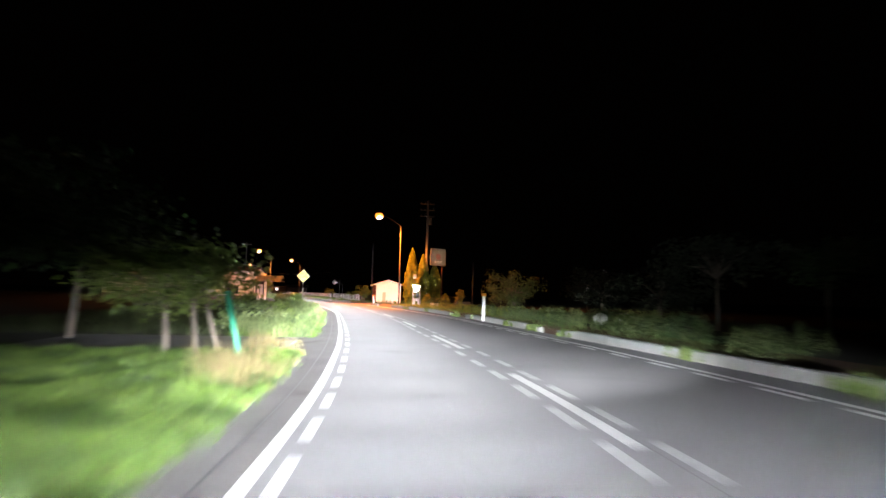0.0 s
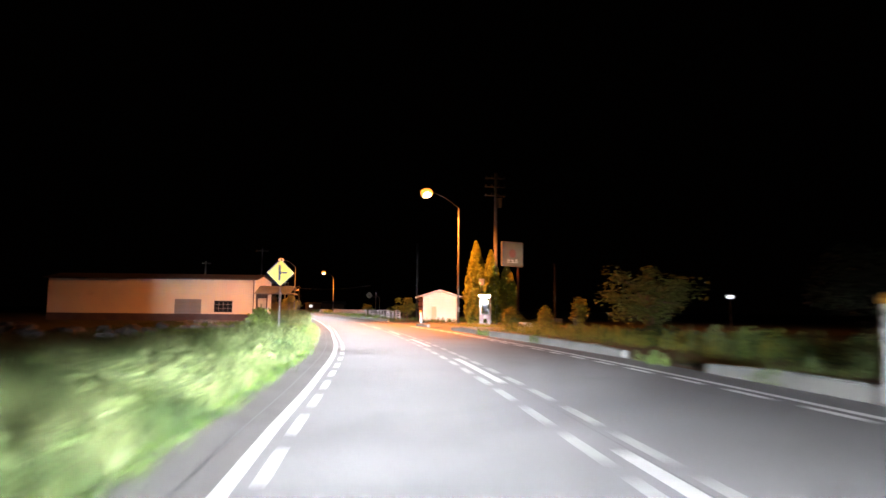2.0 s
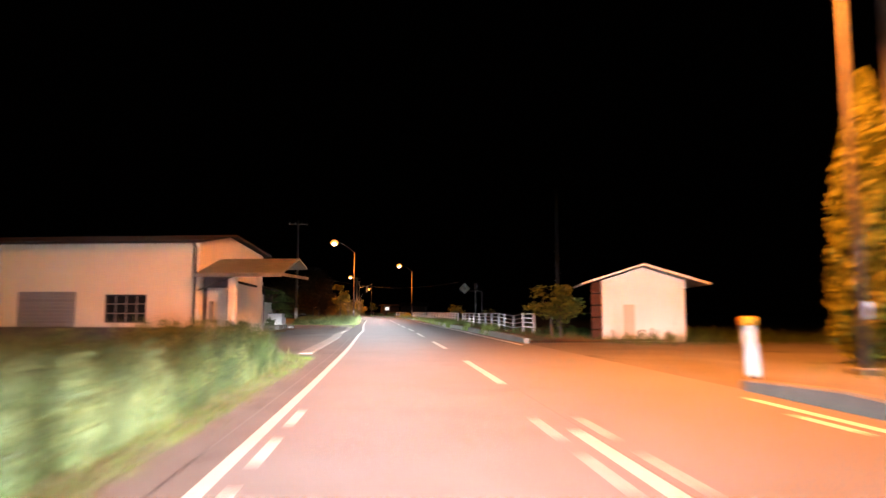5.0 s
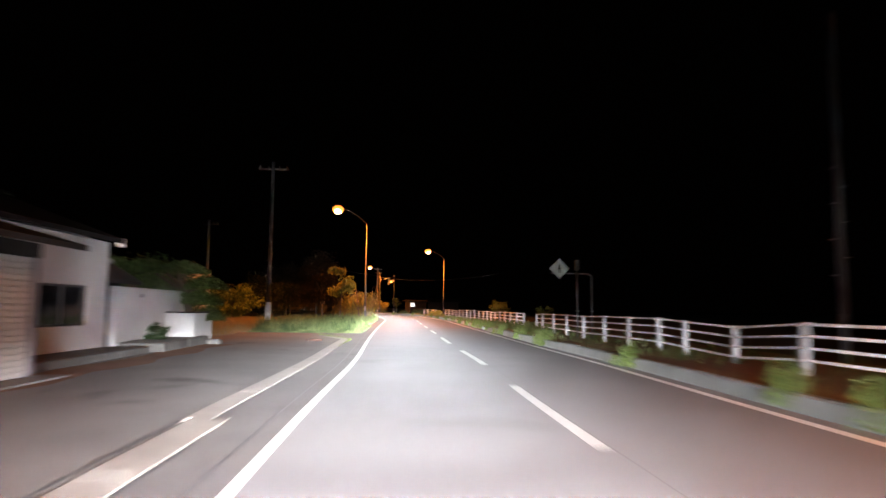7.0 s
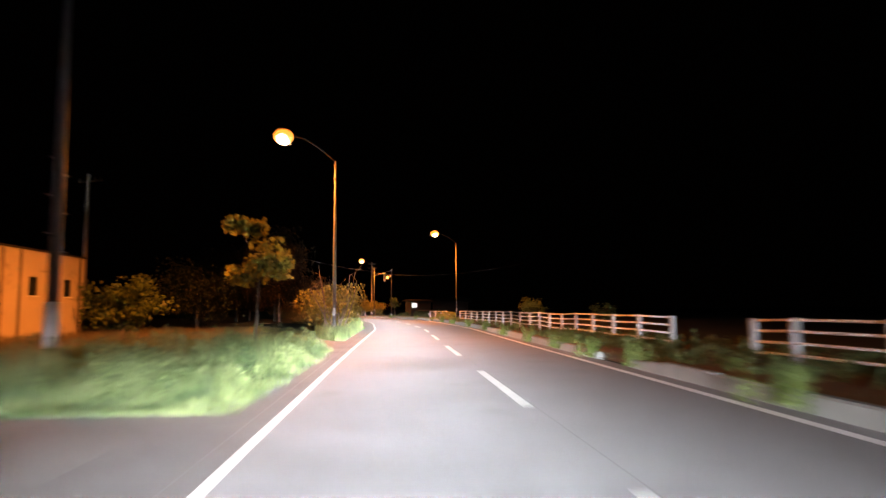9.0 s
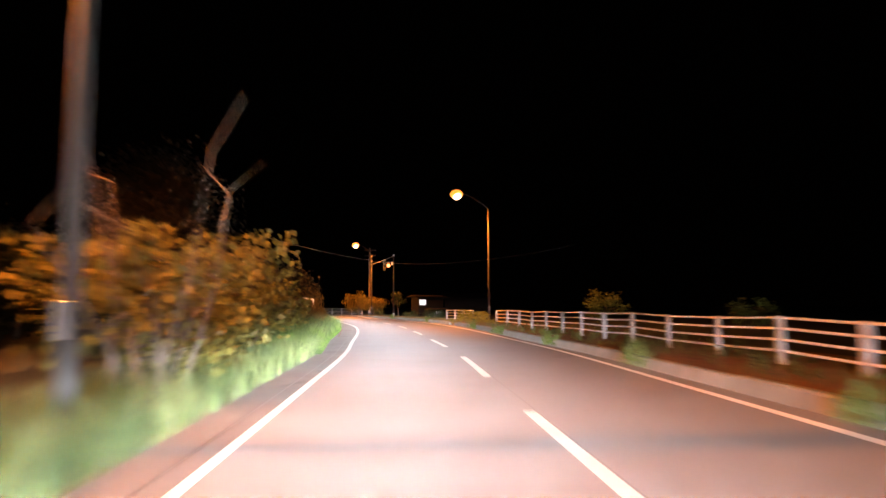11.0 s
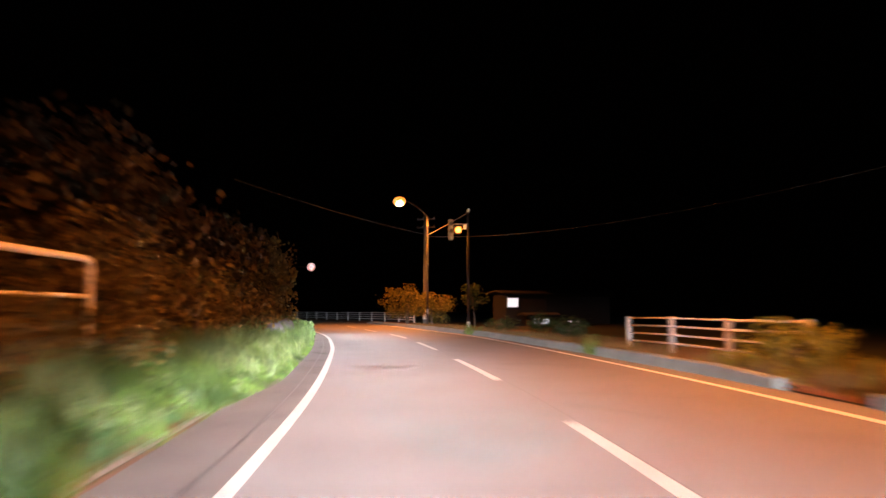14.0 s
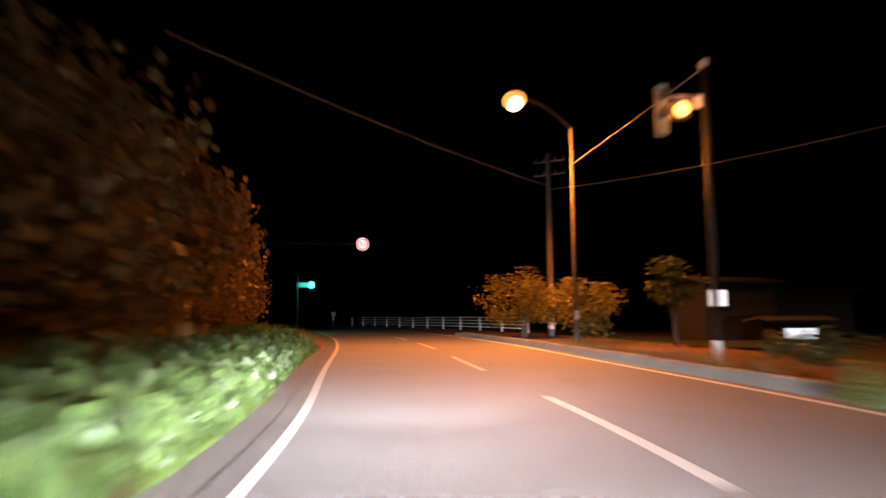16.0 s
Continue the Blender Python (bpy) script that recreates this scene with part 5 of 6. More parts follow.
def weeds(name, s, d, h, mat, label, per=26, size=0.12, z=0.0, wide=0.16):
    """Leafy stalks: leaves in a loose spire round each stem."""
    n, per, size = len(s), int(per * 1.7), size * 0.62
    x, y = plan(s, d)
    u = RNG.uniform(0.05, 1, (n, per)) ** 0.8
    r = (0.34 * h)[:, None] * (1.05 - u) * RNG.uniform(0.2, 1, (n, per)) + 0.02
    az = RNG.uniform(0, 2 * math.pi, (n, per))
    sway = RNG.normal(0, 0.12, (n, 2)) * h[:, None]
    px = x[:, None] + r * np.cos(az) + sway[:, :1] * u
    py = y[:, None] + r * np.sin(az) + sway[:, 1:] * u
    pz = h[:, None] * u + (z[:, None] if isinstance(z, np.ndarray) else z)
    pos = np.stack([px, py, pz], -1).reshape(-1, 3)
    return tagged(raw(name, leaves(pos, RNG.uniform(0.6, 1.5, len(pos)) * size * (1.7 if wide < 0.3 else 1.0), 0.9, wide), 4, mat), label, "weeds", kind="stuff")


def crown_points(n, clumps, centre, radii, clump_r, rng, hollow=0.45):
    c = rng.normal(size=(clumps, 3))
    c /= np.linalg.norm(c, axis=1)[:, None]
    c *= rng.uniform(hollow, 1.0, clumps)[:, None] * np.array(radii)
    c += np.array(centre)
    k = rng.integers(0, clumps, n)
    p = np.clip(rng.normal(size=(n, 3)), -1.7, 1.7) * clump_r * rng.uniform(0.5, 1.0, clumps)[k][:, None]
    p[:, 2] *= 0.75
    return c[k] + p, c


def tree(m, h, crown_z, radii, mat, label, category="tree", group="", n=3000, clumps=26, leaf=0.16, trunk=0.12, clump_r=None, seed=1, name="tree", stems=1):
    rng = np.random.default_rng(seed)
    t = thing(name, m, label, category, group)
    pts, cl = crown_points(n, clumps, (0, 0, crown_z), radii, clump_r or max(radii) * 0.22, rng)
    pts[:, 2] = np.maximum(pts[:, 2], 0.08)
    raw("crown", leaves(pts, rng.uniform(0.6, 1.3, len(pts)) * leaf), 4, mat, t)
    bm = bmesh.new()
    rr = random.Random(seed)
    tops = []
    for k in range(stems):
        ox = 0.0 if stems == 1 else rr.uniform(-0.25, 0.25)
        bend = (rr.uniform(-0.2, 0.2), rr.uniform(-0.2, 0.2))
        tube(bm, [(ox, 0, -0.1), (ox + bend[0] * 0.5, bend[1] * 0.5, crown_z * 0.5), (ox + bend[0], bend[1], crown_z)], [trunk, trunk * 0.75, trunk * 0.5], 8)
        tops.append((ox + bend[0], bend[1], crown_z * 0.7))
    bmesh.ops.recalc_face_normals(bm, faces=bm.faces)
    part("trunk", bm, M_BARK, t, smooth=True)
    for k in range(min(9, clumps)):
        a = Vector(tops[k % stems])
        b = Vector(cl[k])
        b.z = max(b.z, 0.3)
        mid_ = a.lerp(b, 0.5) + Vector((0, 0, 0.12 * (b - a).length))
        part("limb", tubes(([a, mid_, b], [trunk * 0.45, trunk * 0.28, trunk * 0.1]), n=6), M_BARK, t, smooth=True)
    return t


def uniform(a, b, n):
    return RNG.uniform(a, b, n)


def edge_d(s):
    """Where the near-side grass begins."""
    return np.array([edge(q) for q in s]) - 0.68


def verge(s0, s1, n, reach, hmin, hmax, mat, name, label, z=0.0, near=0.0, lean=0.5, wide=0.009):
    s = uniform(s0, s1, n)
    u = RNG.uniform(0, 1, n) ** 1.3
    d = edge_d(s) - near - u * reach + RNG.normal(0, 0.08, n)
    rise = np.clip((edge_d(s) - near - d + 0.1) / 0.9, 0.25, 1.0)
    lump = rise * (0.3 + 0.9 * np.clip(np.sin(s * 0.83 + 1.3 * np.sin(d * 2.1)) * np.sin(s * 0.37 + d) + 0.35, 0, 1))
    lump = 0.25 * rise + 0.75 * lump if hmax > 0.2 else 0.65 + 0.55 * np.sin(s * 1.3 + 2 * np.sin(d * 1.7 + s * 0.31)) ** 2
    return blades(name, s, d, uniform(hmin, hmax, n) * lump, uniform(0.6, 1.6, n) * wide, mat, label, lean, z)


verge(-13, 13.2, 120000, 9.0, 0.06, 0.16, M_GRASS, "lawn_grass", "short green lawn grass under the trees", wide=0.012)
verge(-13, 13.2, 12000, 0.9, 0.15, 0.35, M_GRASS, "verge_grass", "rough green verge grass at the road edge")
verge(8.0, 13.0, 1600, 0.8, 0.35, 0.7, M_DRY, "dry_tuft", "pale dry grass tuft beside the road", lean=0.7)
verge(12.9, 16.5, 900, 1.0, 0.25, 0.55, M_DRY, "dry_tuft", "pale dry grass tuft by the culvert", near=0.25, lean=0.8)
verge(17.5, 44, 38000, 2.2, 0.15, 0.42, M_GRASS, "verge_grass", "rank green verge grass beside the road")
verge(44, 75.5, 42000, 2.6, 0.12, 0.3, M_GRASS, "verge_grass", "low mixed green verge grass beside the road")
verge(17.5, 75.5, 45000, 9.0, 0.08, 0.2, M_FIELDGRASS, "field_grass", "thin low dark grass on the rough field", near=2.2)
verge(50, 74, 9000, 5.0, 0.06, 0.2, M_GRASS, "rubble_grass", "patchy green grass round the rubble heaps", near=3.2, wide=0.012)
verge(42, 75, 16000, 1.7, 0.12, 0.34, M_DRY, "dry_edge", "dry yellowed grass along the road edge")
n = 26000
s = uniform(17.5, 47, n)
u = RNG.uniform(0, 1, n)
blades("tall_verge_grass", s, edge_d(s) - 0.12 - 2.0 * u, uniform(0.3, 0.75, n) * np.clip(0.35 + 1.3 * u, 0, 1) * (0.7 + 0.4 * np.sin(s * 0.8 + 2 * u) ** 2), uniform(0.008, 0.016, n), M_WEED, "tall feathery grass heads on the verge", 0.7)
n = 800
s = uniform(18.0, 44, n)
weeds("verge_weeds", s, edge_d(s) - 0.35 - 1.9 * RNG.uniform(0, 1, n), uniform(0.22, 0.55, n) * (0.75 + 0.45 * np.sin(s * 0.55) ** 2), M_WEED, "tall leafy silver-green weeds on the verge", 46, 0.075)
n = 240
s = uniform(46, 62, n)
weeds("low_weeds", s, edge_d(s) - 0.5 - 1.6 * RNG.uniform(0, 1, n), uniform(0.12, 0.28, n), M_GRASS, "low green weeds on the verge", 34, 0.07)
n = 750
s = np.where(RNG.uniform(0, 1, n) < 0.55, RNG.normal(65.2, 1.3, n), RNG.normal(71.2, 1.2, n))
s = np.clip(s, 61, 75)
weeds("verge_weeds", s, edge_d(s) - 0.4 - 2.3 * RNG.uniform(0, 1, n), uniform(0.45, 1.05, n) * (0.45 + 0.55 * np.exp(-((s - 65.2) / 1.3) ** 2) + 0.55 * np.exp(-((s - 71.2) / 1.2) ** 2)), M_WEED, "tall silvery weeds before the forecourt", 56, 0.075)
n = 9000
s = np.where(RNG.uniform(0, 1, n) < 0.5, RNG.normal(65.2, 1.4, n), RNG.normal(71.2, 1.2, n))
s = np.clip(s, 61, 75)
blades("silver_grass", s, edge_d(s) - 0.3 - 2.4 * RNG.uniform(0, 1, n), uniform(0.5, 1.15, n) * (0.4 + 0.6 * np.exp(-((s - 65.2) / 1.3) ** 2) + 0.6 * np.exp(-((s - 71.2) / 1.2) ** 2)), uniform(0.008, 0.016, n), M_WEED, "tall silvery grass before the forecourt", 0.6)

# Island of tall grass past the forecourt.
n = 60000
s = 114.3 + 12.2 * RNG.uniform(0, 1, n) ** 1.2
d = -2.1 - 5.4 * RNG.uniform(0, 1, n) + 0.9 * RNG.normal(0, 0.1, n)
tuft = 0.45 + 0.85 * np.clip(np.sin(s * 1.7 + 1.6 * np.sin(d * 1.3)) * np.sin(d * 2.1 + s * 0.6) + 0.45, 0, 1)
blades("island_grass", s, d, uniform(0.2, 0.62, n) * tuft * np.clip((s - 114.6) / 1.4, 0.25, 1) * np.clip((-1.9 - d) / 0.8, 0.3, 1), uniform(0.005, 0.013, n), M_WEED, "tall silver-green grass on the island", 0.4)
n = 520
s, d = uniform(115.2, 125.5, n), uniform(-7.4, -2.3, n)
weeds("island_weeds", s, d, uniform(0.25, 0.55, n) + 0.4 * np.clip(np.sin(s * 2.3 + d * 1.9), 0, 1), M_WEED, "low leafy weeds on the island", 36, 0.065)
n = 700
s, d = uniform(117.5, 123, n), uniform(-4.0, -2.4, n)
blades("plume_grass", s, d, uniform(0.5, 1.0, n), uniform(0.006, 0.012, n), M_WEED, "tall silvery plume grass among the weeds", 0.6)
n = 15000
s = 132.6 + 15.4 * RNG.uniform(0, 1, n) ** 1.2
blades("island_grass", s, -2.2 - np.clip(0.7 * np.sqrt(s - 132.6) + 0.25, 0, 2.4) * RNG.uniform(0, 1, n), uniform(0.25, 0.6, n), uniform(0.005, 0.013, n), M_WEED, "silver-green grass below the street lamp", 0.4)
n = 26000
s, d = uniform(110, 150, n), uniform(-20, -7.6, n)
blades("field_grass", s, d, uniform(0.12, 0.35, n), uniform(0.01, 0.02, n), M_DRY, "dry grass on the field behind the island", 0.6)

n = 420
s = 103.5 + 9.3 * RNG.uniform(0, 1, n) ** 0.6
d = np.interp(s, (103.5, 108.2, 109.1, 113), (-2.07, -2.08, -2.4, -4.05)) + RNG.normal(0, 0.035, n)
blades("gutter_moss_grass", s, d, uniform(0.02, 0.07, n), uniform(0.006, 0.014, n), M_LEAF_L, "mossy yellow-green grass along the gutter covers", 0.8)

# Bank on the bend.
def bank_z(s, d):
    """Height of the bank's slope."""
    m = np.array([mid(q) for q in s])
    return np.interp(m - d, (3.95, 5.4), (-0.02, 0.4))


def bank_edge(s):
    """Where the grass of the bank begins."""
    return edge_d(s) - np.interp(s, (147, 156, 174, 177), (0.0, 0.3, 0.3, 0.0))


def bank(s0, s1, n, mat, label):
    s = uniform(s0, s1, n)
    u = RNG.uniform(0, 1, n)
    d = bank_edge(s) - 0.15 - 2.4 * u
    weeds("bank_weeds", s, d, uniform(0.14, 0.36, n) * (0.6 + 0.5 * u), mat, label, 52, 0.05, bank_z(s, d), 0.18)


bm = ribbon(147, 236, lambda s: mid(s) - 12.5, lambda s: mid(s) - 5.4, 0.0)
for v in bm.verts:
    v.co.z = 0.4 + 0.12 * noise.noise(v.co * 0.4)
low = ribbon(147, 236, lambda s: mid(s) - 5.4, lambda s: mid(s) - 3.95, 0.0)
for k, v in enumerate(low.verts):
    v.co.z = 0.4 if k % 2 == 0 else -0.02
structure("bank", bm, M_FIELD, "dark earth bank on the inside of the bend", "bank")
structure("bank_slope", low, M_SOIL, "weedy earth slope rising from the road edge", "bank")
bank(147.5, 176, 700, M_GRASS, "bright green weeds on the roadside bank")
bank(147.5, 176, 900, M_WEED, "pale green weeds on the roadside bank")
bank(176, 214, 1100, M_GRASS, "bright leafy green weeds on the roadside bank")
bank(176, 214, 1300, M_WEED, "pale leafy weeds on the roadside bank")
n = 950
s = 190.5 + 17.5 * RNG.uniform(0, 1, n) ** 0.8
d = edge_d(s) - 0.05 - 1.5 * RNG.uniform(0, 1, n)
weeds("broad_leaf_weeds", s, d, uniform(0.25, 0.6, n), M_LEAF_M, "broad pale-leaved weeds at the road edge", 16, 0.24, bank_z(s, d), 0.5)
n = 130000
s = uniform(147.5, 214, n)
d = bank_edge(s) + 0.05 - 2.6 * RNG.uniform(0, 1, n) ** 1.2
tall = 0.3 + 0.9 * np.clip(np.sin(s * 2.1 + 1.4 * np.sin(d * 2.9)) * np.sin(s * 0.9 + 2 * d) + 0.35, 0, 1)
blades("bank_grass", s, d, uniform(0.18, 0.46, n) * tall * np.clip((bank_edge(s) - d + 0.15) / 0.5, 0.3, 1), uniform(0.006, 0.014, n), M_GRASS, "long green grass on the roadside bank", 0.9, bank_z(s, d))
n = 60000
s = uniform(147.5, 214, n)
d = bank_edge(s) - 0.1 - 2.3 * RNG.uniform(0, 1, n)
keep = np.sin(s * 1.5 + 2.2 * np.sin(d * 2.4 + 0.3 * s)) * np.sin(s * 0.63 - 1.9 * d) > 0.12
n, s, d = int(keep.sum()), s[keep], d[keep]
blades("bank_seed_grass", s, d, uniform(0.25, 0.58, n), uniform(0.008, 0.018, n), M_WEED, "pale silvery grass leaning over the bank", 1.0, bank_z(s, d))
structure("bank_gutter", ribbon(168.5, 174.6, -2.34, -2.05, 0.012), M_SLAB, "pale concrete gutter edge at the foot of the bank", "gutter")
structure("gutter_slit", ribbon(157.5, 174.6, lambda s: -2.05, lambda s: -1.995 + 0.02 * math.sin(1.3 * s), 0.004), M_SOIL, "dark dirt-filled slit of a drain along the shoulder", "gutter")

# Far-side verge.
def far_verge(s0, s1, n, h0, h1, mat, name, label, a=0.25, b=4.0):
    s = uniform(s0, s1, n)
    d = np.array([kerb_offset(q) for q in s]) + a + (b - a) * RNG.uniform(0, 1, n) ** 1.2
    keep = np.sin(s * 0.9 + 1.5 * np.sin(s * 0.23)) > -0.4
    blades(name, s[keep], d[keep], uniform(h0, h1, n)[keep], uniform(0.005, 0.012, n)[keep], mat, label, 0.55, 0.02)


far_verge(-12, 58, 9000, 0.1, 0.35, M_GRASS, "far_verge_grass", "patchy green grass behind the kerb")
far_verge(83, 215, 19000, 0.1, 0.28, M_GRASS, "far_verge_grass", "patchy green grass behind the kerb and under the fence", 0.25, 5.0)
far_verge(83, 215, 9000, 0.1, 0.3, M_DRY, "far_verge_dry_grass", "dry grass on the soil verge")
for s in (8, 12.5, 19.5, 23, 26.5, 33.5, 37, 45.5, 52, 89.5, 91.2, 97, 105, 105.4, 109.4, 109.9, 114.0, 119.6, 122.4, 125.6, 126.2, 130.2, 136, 143, 150, 158.5, 166, 182.5, 196.5):
    n = 18
    weeds("kerb_weed", s + RNG.normal(0, 0.3, n), kerb_offset(s) - 0.05 + 0.2 * (s % 2 > 1.2) + RNG.normal(0, 0.13, n), uniform(0.25, 0.62, n) * (0.5 if s < 60 else 1.0), M_LEAF_L, "small leafy weed clump against the kerb", 40, 0.06)
n = 380
s = uniform(12, 40, n)
d = 9.5 + 1.2 * np.sin(s * 0.9) + RNG.normal(0, 0.55, n)
weeds("far_weeds", s, d, uniform(0.3, 0.85, n), M_WEED, "grey-green weeds on the far verge", 40, 0.08)
n = 3200
s, d = 68.2 + RNG.normal(0, 1.5, n), 9.6 + RNG.normal(0, 0.75, n)
blades("drive_edge_grass", s, d, uniform(0.06, 0.24, n), uniform(0.008, 0.016, n), M_LEAF_Y, "yellow-green grass round the phone box and lamp foot", 0.7)
n = 260
s, d = uniform(83.5, 92, n), uniform(9.0, 18, n)
weeds("shed_weeds", s, d, uniform(0.2, 0.5, n), M_GRASS, "low weeds round the shed", 34, 0.07)
n = 5000
s, d = uniform(80, 96, n), uniform(8.2, 20, n)
blades("shed_grass", s, d, uniform(0.15, 0.4, n), uniform(0.01, 0.02, n), M_GRASS, "grass in front of the shed", 0.5)

n = 420
s, d = uniform(116, 136, n), uniform(5.6, 9.6, n)
weeds("gap_weeds", s, d, uniform(0.2, 0.45, n) + 0.35 * np.exp(-((s - 122.2) / 1.6) ** 2) * RNG.uniform(0, 1, n), M_WEED, "pale green weeds between the two fences", 40, 0.07)
n = 420
s, d = uniform(86, 172, n), uniform(6.2, 10.5, n)
weeds("fence_weeds", s, d, uniform(0.12, 0.4, n), M_WEED, "low green weeds round the fence posts", 30, 0.07)
n = 280
s, d = uniform(171.0, 178.2, n), uniform(6.15, 8.6, n)
weeds("gap_weeds", s, d, uniform(0.2, 0.5, n) * np.clip((d - 5.7) / 1.2, 0.4, 1), M_LEAF_Y, "leafy green weeds spilling through the gap in the kerb", 36, 0.07)
n = 17000
s = uniform(160, 212, n)
d = np.array([kerb_offset(q) for q in s]) + 0.25 + 1.3 * RNG.uniform(0, 1, n) ** 1.3
blades("dry_kerb_grass", s, d, uniform(0.15, 0.42, n) * (0.5 + 0.6 * np.sin(s * 1.9) ** 2), uniform(0.006, 0.013, n), M_DRY, "dry yellow grass behind the kerb", 0.6, 0.02)

# Trees and shrubs.
def shrub(s, d, h, r, mat, label, seed, n=1400, leaf=0.12, name="shrub"):
    return tree(at(s, d), h, h * 0.55, (r, r, h * 0.42), mat, label, "shrub", "", n, 18, leaf, 0.05, r * 0.26, seed, name, 3)


def upright(s, d, h, r, mat, label, seed, n):
    """A bushy shrub with leaves down to the ground."""
    return tree(at(s, d), h, h * 0.46, (r, r, h * 0.46), mat, label, "shrub", "", n, 30, 0.09, 0.04, 0.15, seed, "shrub", 3)


GROVE = "trees on the lawn"
tree(at(12.8, -4.0), 3.2, 1.55, (1.5, 1.5, 0.6), M_LEAF_L, "young propped roadside tree with drooping leaves", "tree", GROVE, 4200, 34, 0.1, 0.07, 0.42, 21)
tree(at(14.0, -9.6), 5, 3.2, (2.2, 2.2, 1.3), M_LEAF, "dark leafy tree on the lawn", "tree", GROVE, 3000, 28, 0.17, 0.1, 0.6, 22)
tree(at(16.5, -7.2), 5, 2.9, (2.2, 2.2, 1.5), M_LEAF, "dark leafy tree behind the culvert", "tree", GROVE, 2600, 26, 0.17, 0.1, 0.55, 23)
tree(at(10.5, -11.0), 6, 3.8, (3.0, 3.0, 1.8), M_LEAF, "dark spreading tree at the back of the lawn", "tree", GROVE, 2600, 28, 0.2, 0.13, 0.7, 24)
tree(at(18.5, -11.5), 6, 3.6, (2.8, 2.8, 1.9), M_LEAF, "dark tree at the back of the field", "tree", GROVE, 2200, 26, 0.2, 0.13, 0.7, 25)
for k, (s, d, dx, lab, mt) in enumerate(((12.5, -2.95, -0.5, "grey wooden prop leaning on the young tree", M_BARK), (12.2, -3.3, -0.2, "weathered wooden prop leaning on the young tree", M_BARK))):
    t = thing("tree_prop", at(s, d), lab, "tree prop", "props of the young tree")
    part("pole", tubes(([(0, 0, -0.1), (dx, 0.1, 1.7)], [0.045, 0.04]), n=8), mt, t, smooth=True)
t = thing("green_post", at(11.55, -2.42, -0.1), "bright green painted pole leaning beside the young tree", "pole")
part("pole", tubes(([(0.06, 0, -0.15), (-0.3, 0.12, 1.3)], [0.05, 0.05]), n=12), M_GREEN, t, smooth=True)
shrub(44.6, -3.5, 1.15, 0.5, M_LEAF_L, "ferny yellow-green sapling at the foot of the warning sign", 33, 900, 0.16)
shrub(19.5, -3.6, 1.0, 0.8, M_WEED, "pale green shrub on the verge", 31)
shrub(22.0, -3.4, 1.1, 0.9, M_LEAF_L, "yellow-green shrub in the verge weeds", 32)

ORCHARD = "dark orchard trees across the road"
tree(pose(5.64, 60.6, 0), 4.1, 2.1, (2.7, 2.9, 1.6), M_LEAF_M, "broad round green shrub tree across the road", "tree", ORCHARD, 4200, 36, 0.16, 0.12, 0.55, 41, stems=3)
tree(at(43.0, 18.5), 3.4, 1.9, (2.6, 2.6, 1.3), M_LEAF_UNLIT, "broad dark shrub tree across the road", "tree", ORCHARD, 3200, 30, 0.17, 0.12, 0.6, 42, stems=3)
tree(at(36.0, 18.5), 3.6, 2.0, (2.8, 2.8, 1.3), M_LEAF_UNLIT, "dark spreading orchard tree", "tree", ORCHARD, 2400, 26, 0.18, 0.12, 0.6, 43, stems=2)
tree(at(27.0, 16.0), 5.0, 3.3, (2.2, 2.2, 1.1), M_LEAF_UNLIT, "open dark tree with a bare trunk", "tree", ORCHARD, 1500, 20, 0.18, 0.1, 0.5, 44)
tree(at(22.0, 17.5), 4.6, 3.0, (2.2, 2.2, 1.0), M_LEAF_UNLIT, "open dark tree with a bare trunk", "tree", ORCHARD, 1300, 20, 0.18, 0.1, 0.5, 45)
tree(at(17.0, 15.5), 4.2, 2.6, (2.0, 2.0, 1.1), M_LEAF, "dark tree at the edge of the field", "tree", ORCHARD, 1300, 20, 0.18, 0.1, 0.5, 46)
for k, (s, d, h, r) in enumerate(((25, 11.5, 0.8, 0.9), (30.5, 12.5, 0.7, 1.0), (35, 11.0, 0.65, 0.8), (20, 10.5, 0.8, 1.0), (40, 10.5, 0.6, 0.8), (44.5, 9.8, 0.6, 0.8))):
    shrub(s, d, h, r, M_LEAF if k % 2 else M_LEAF_L, "low rounded shrub behind the kerb", 50 + k, 900)
upright(58.65, 8.9, 1.5, 0.26, M_LEAF_Y, "small bushy yellow-green shrub by the drive", 61, 1900)
upright(57.8, 9.0, 0.8, 0.3, M_LEAF_L, "low green shrub beside the bushy one", 65, 1200)
upright(55.5, 9.8, 1.5, 0.36, M_LEAF_Y, "thin upright shrub on the soil verge", 62, 1000)
upright(51.6, 10.0, 1.9, 0.26, M_LEAF_Y, "thin upright shrub on the soil verge", 63, 1100)
n = 900
s, d = uniform(37, 58, n), 8.6 + 3.2 * RNG.uniform(0, 1, n)
weeds("verge_weeds", s[:450], d[:450], uniform(0.2, 0.55, 450), M_GRASS, "low green weeds along the soil verge", 34, 0.06)
weeds("verge_weeds", s[450:], d[450:] - 0.8, uniform(0.25, 0.6, 450), M_LEAF_Y, "yellow-green weeds along the soil verge", 34, 0.06)
shrub(70.5, 13.0, 0.9, 0.9, M_LEAF, "low dark shrub behind the phone box", 64, 900)


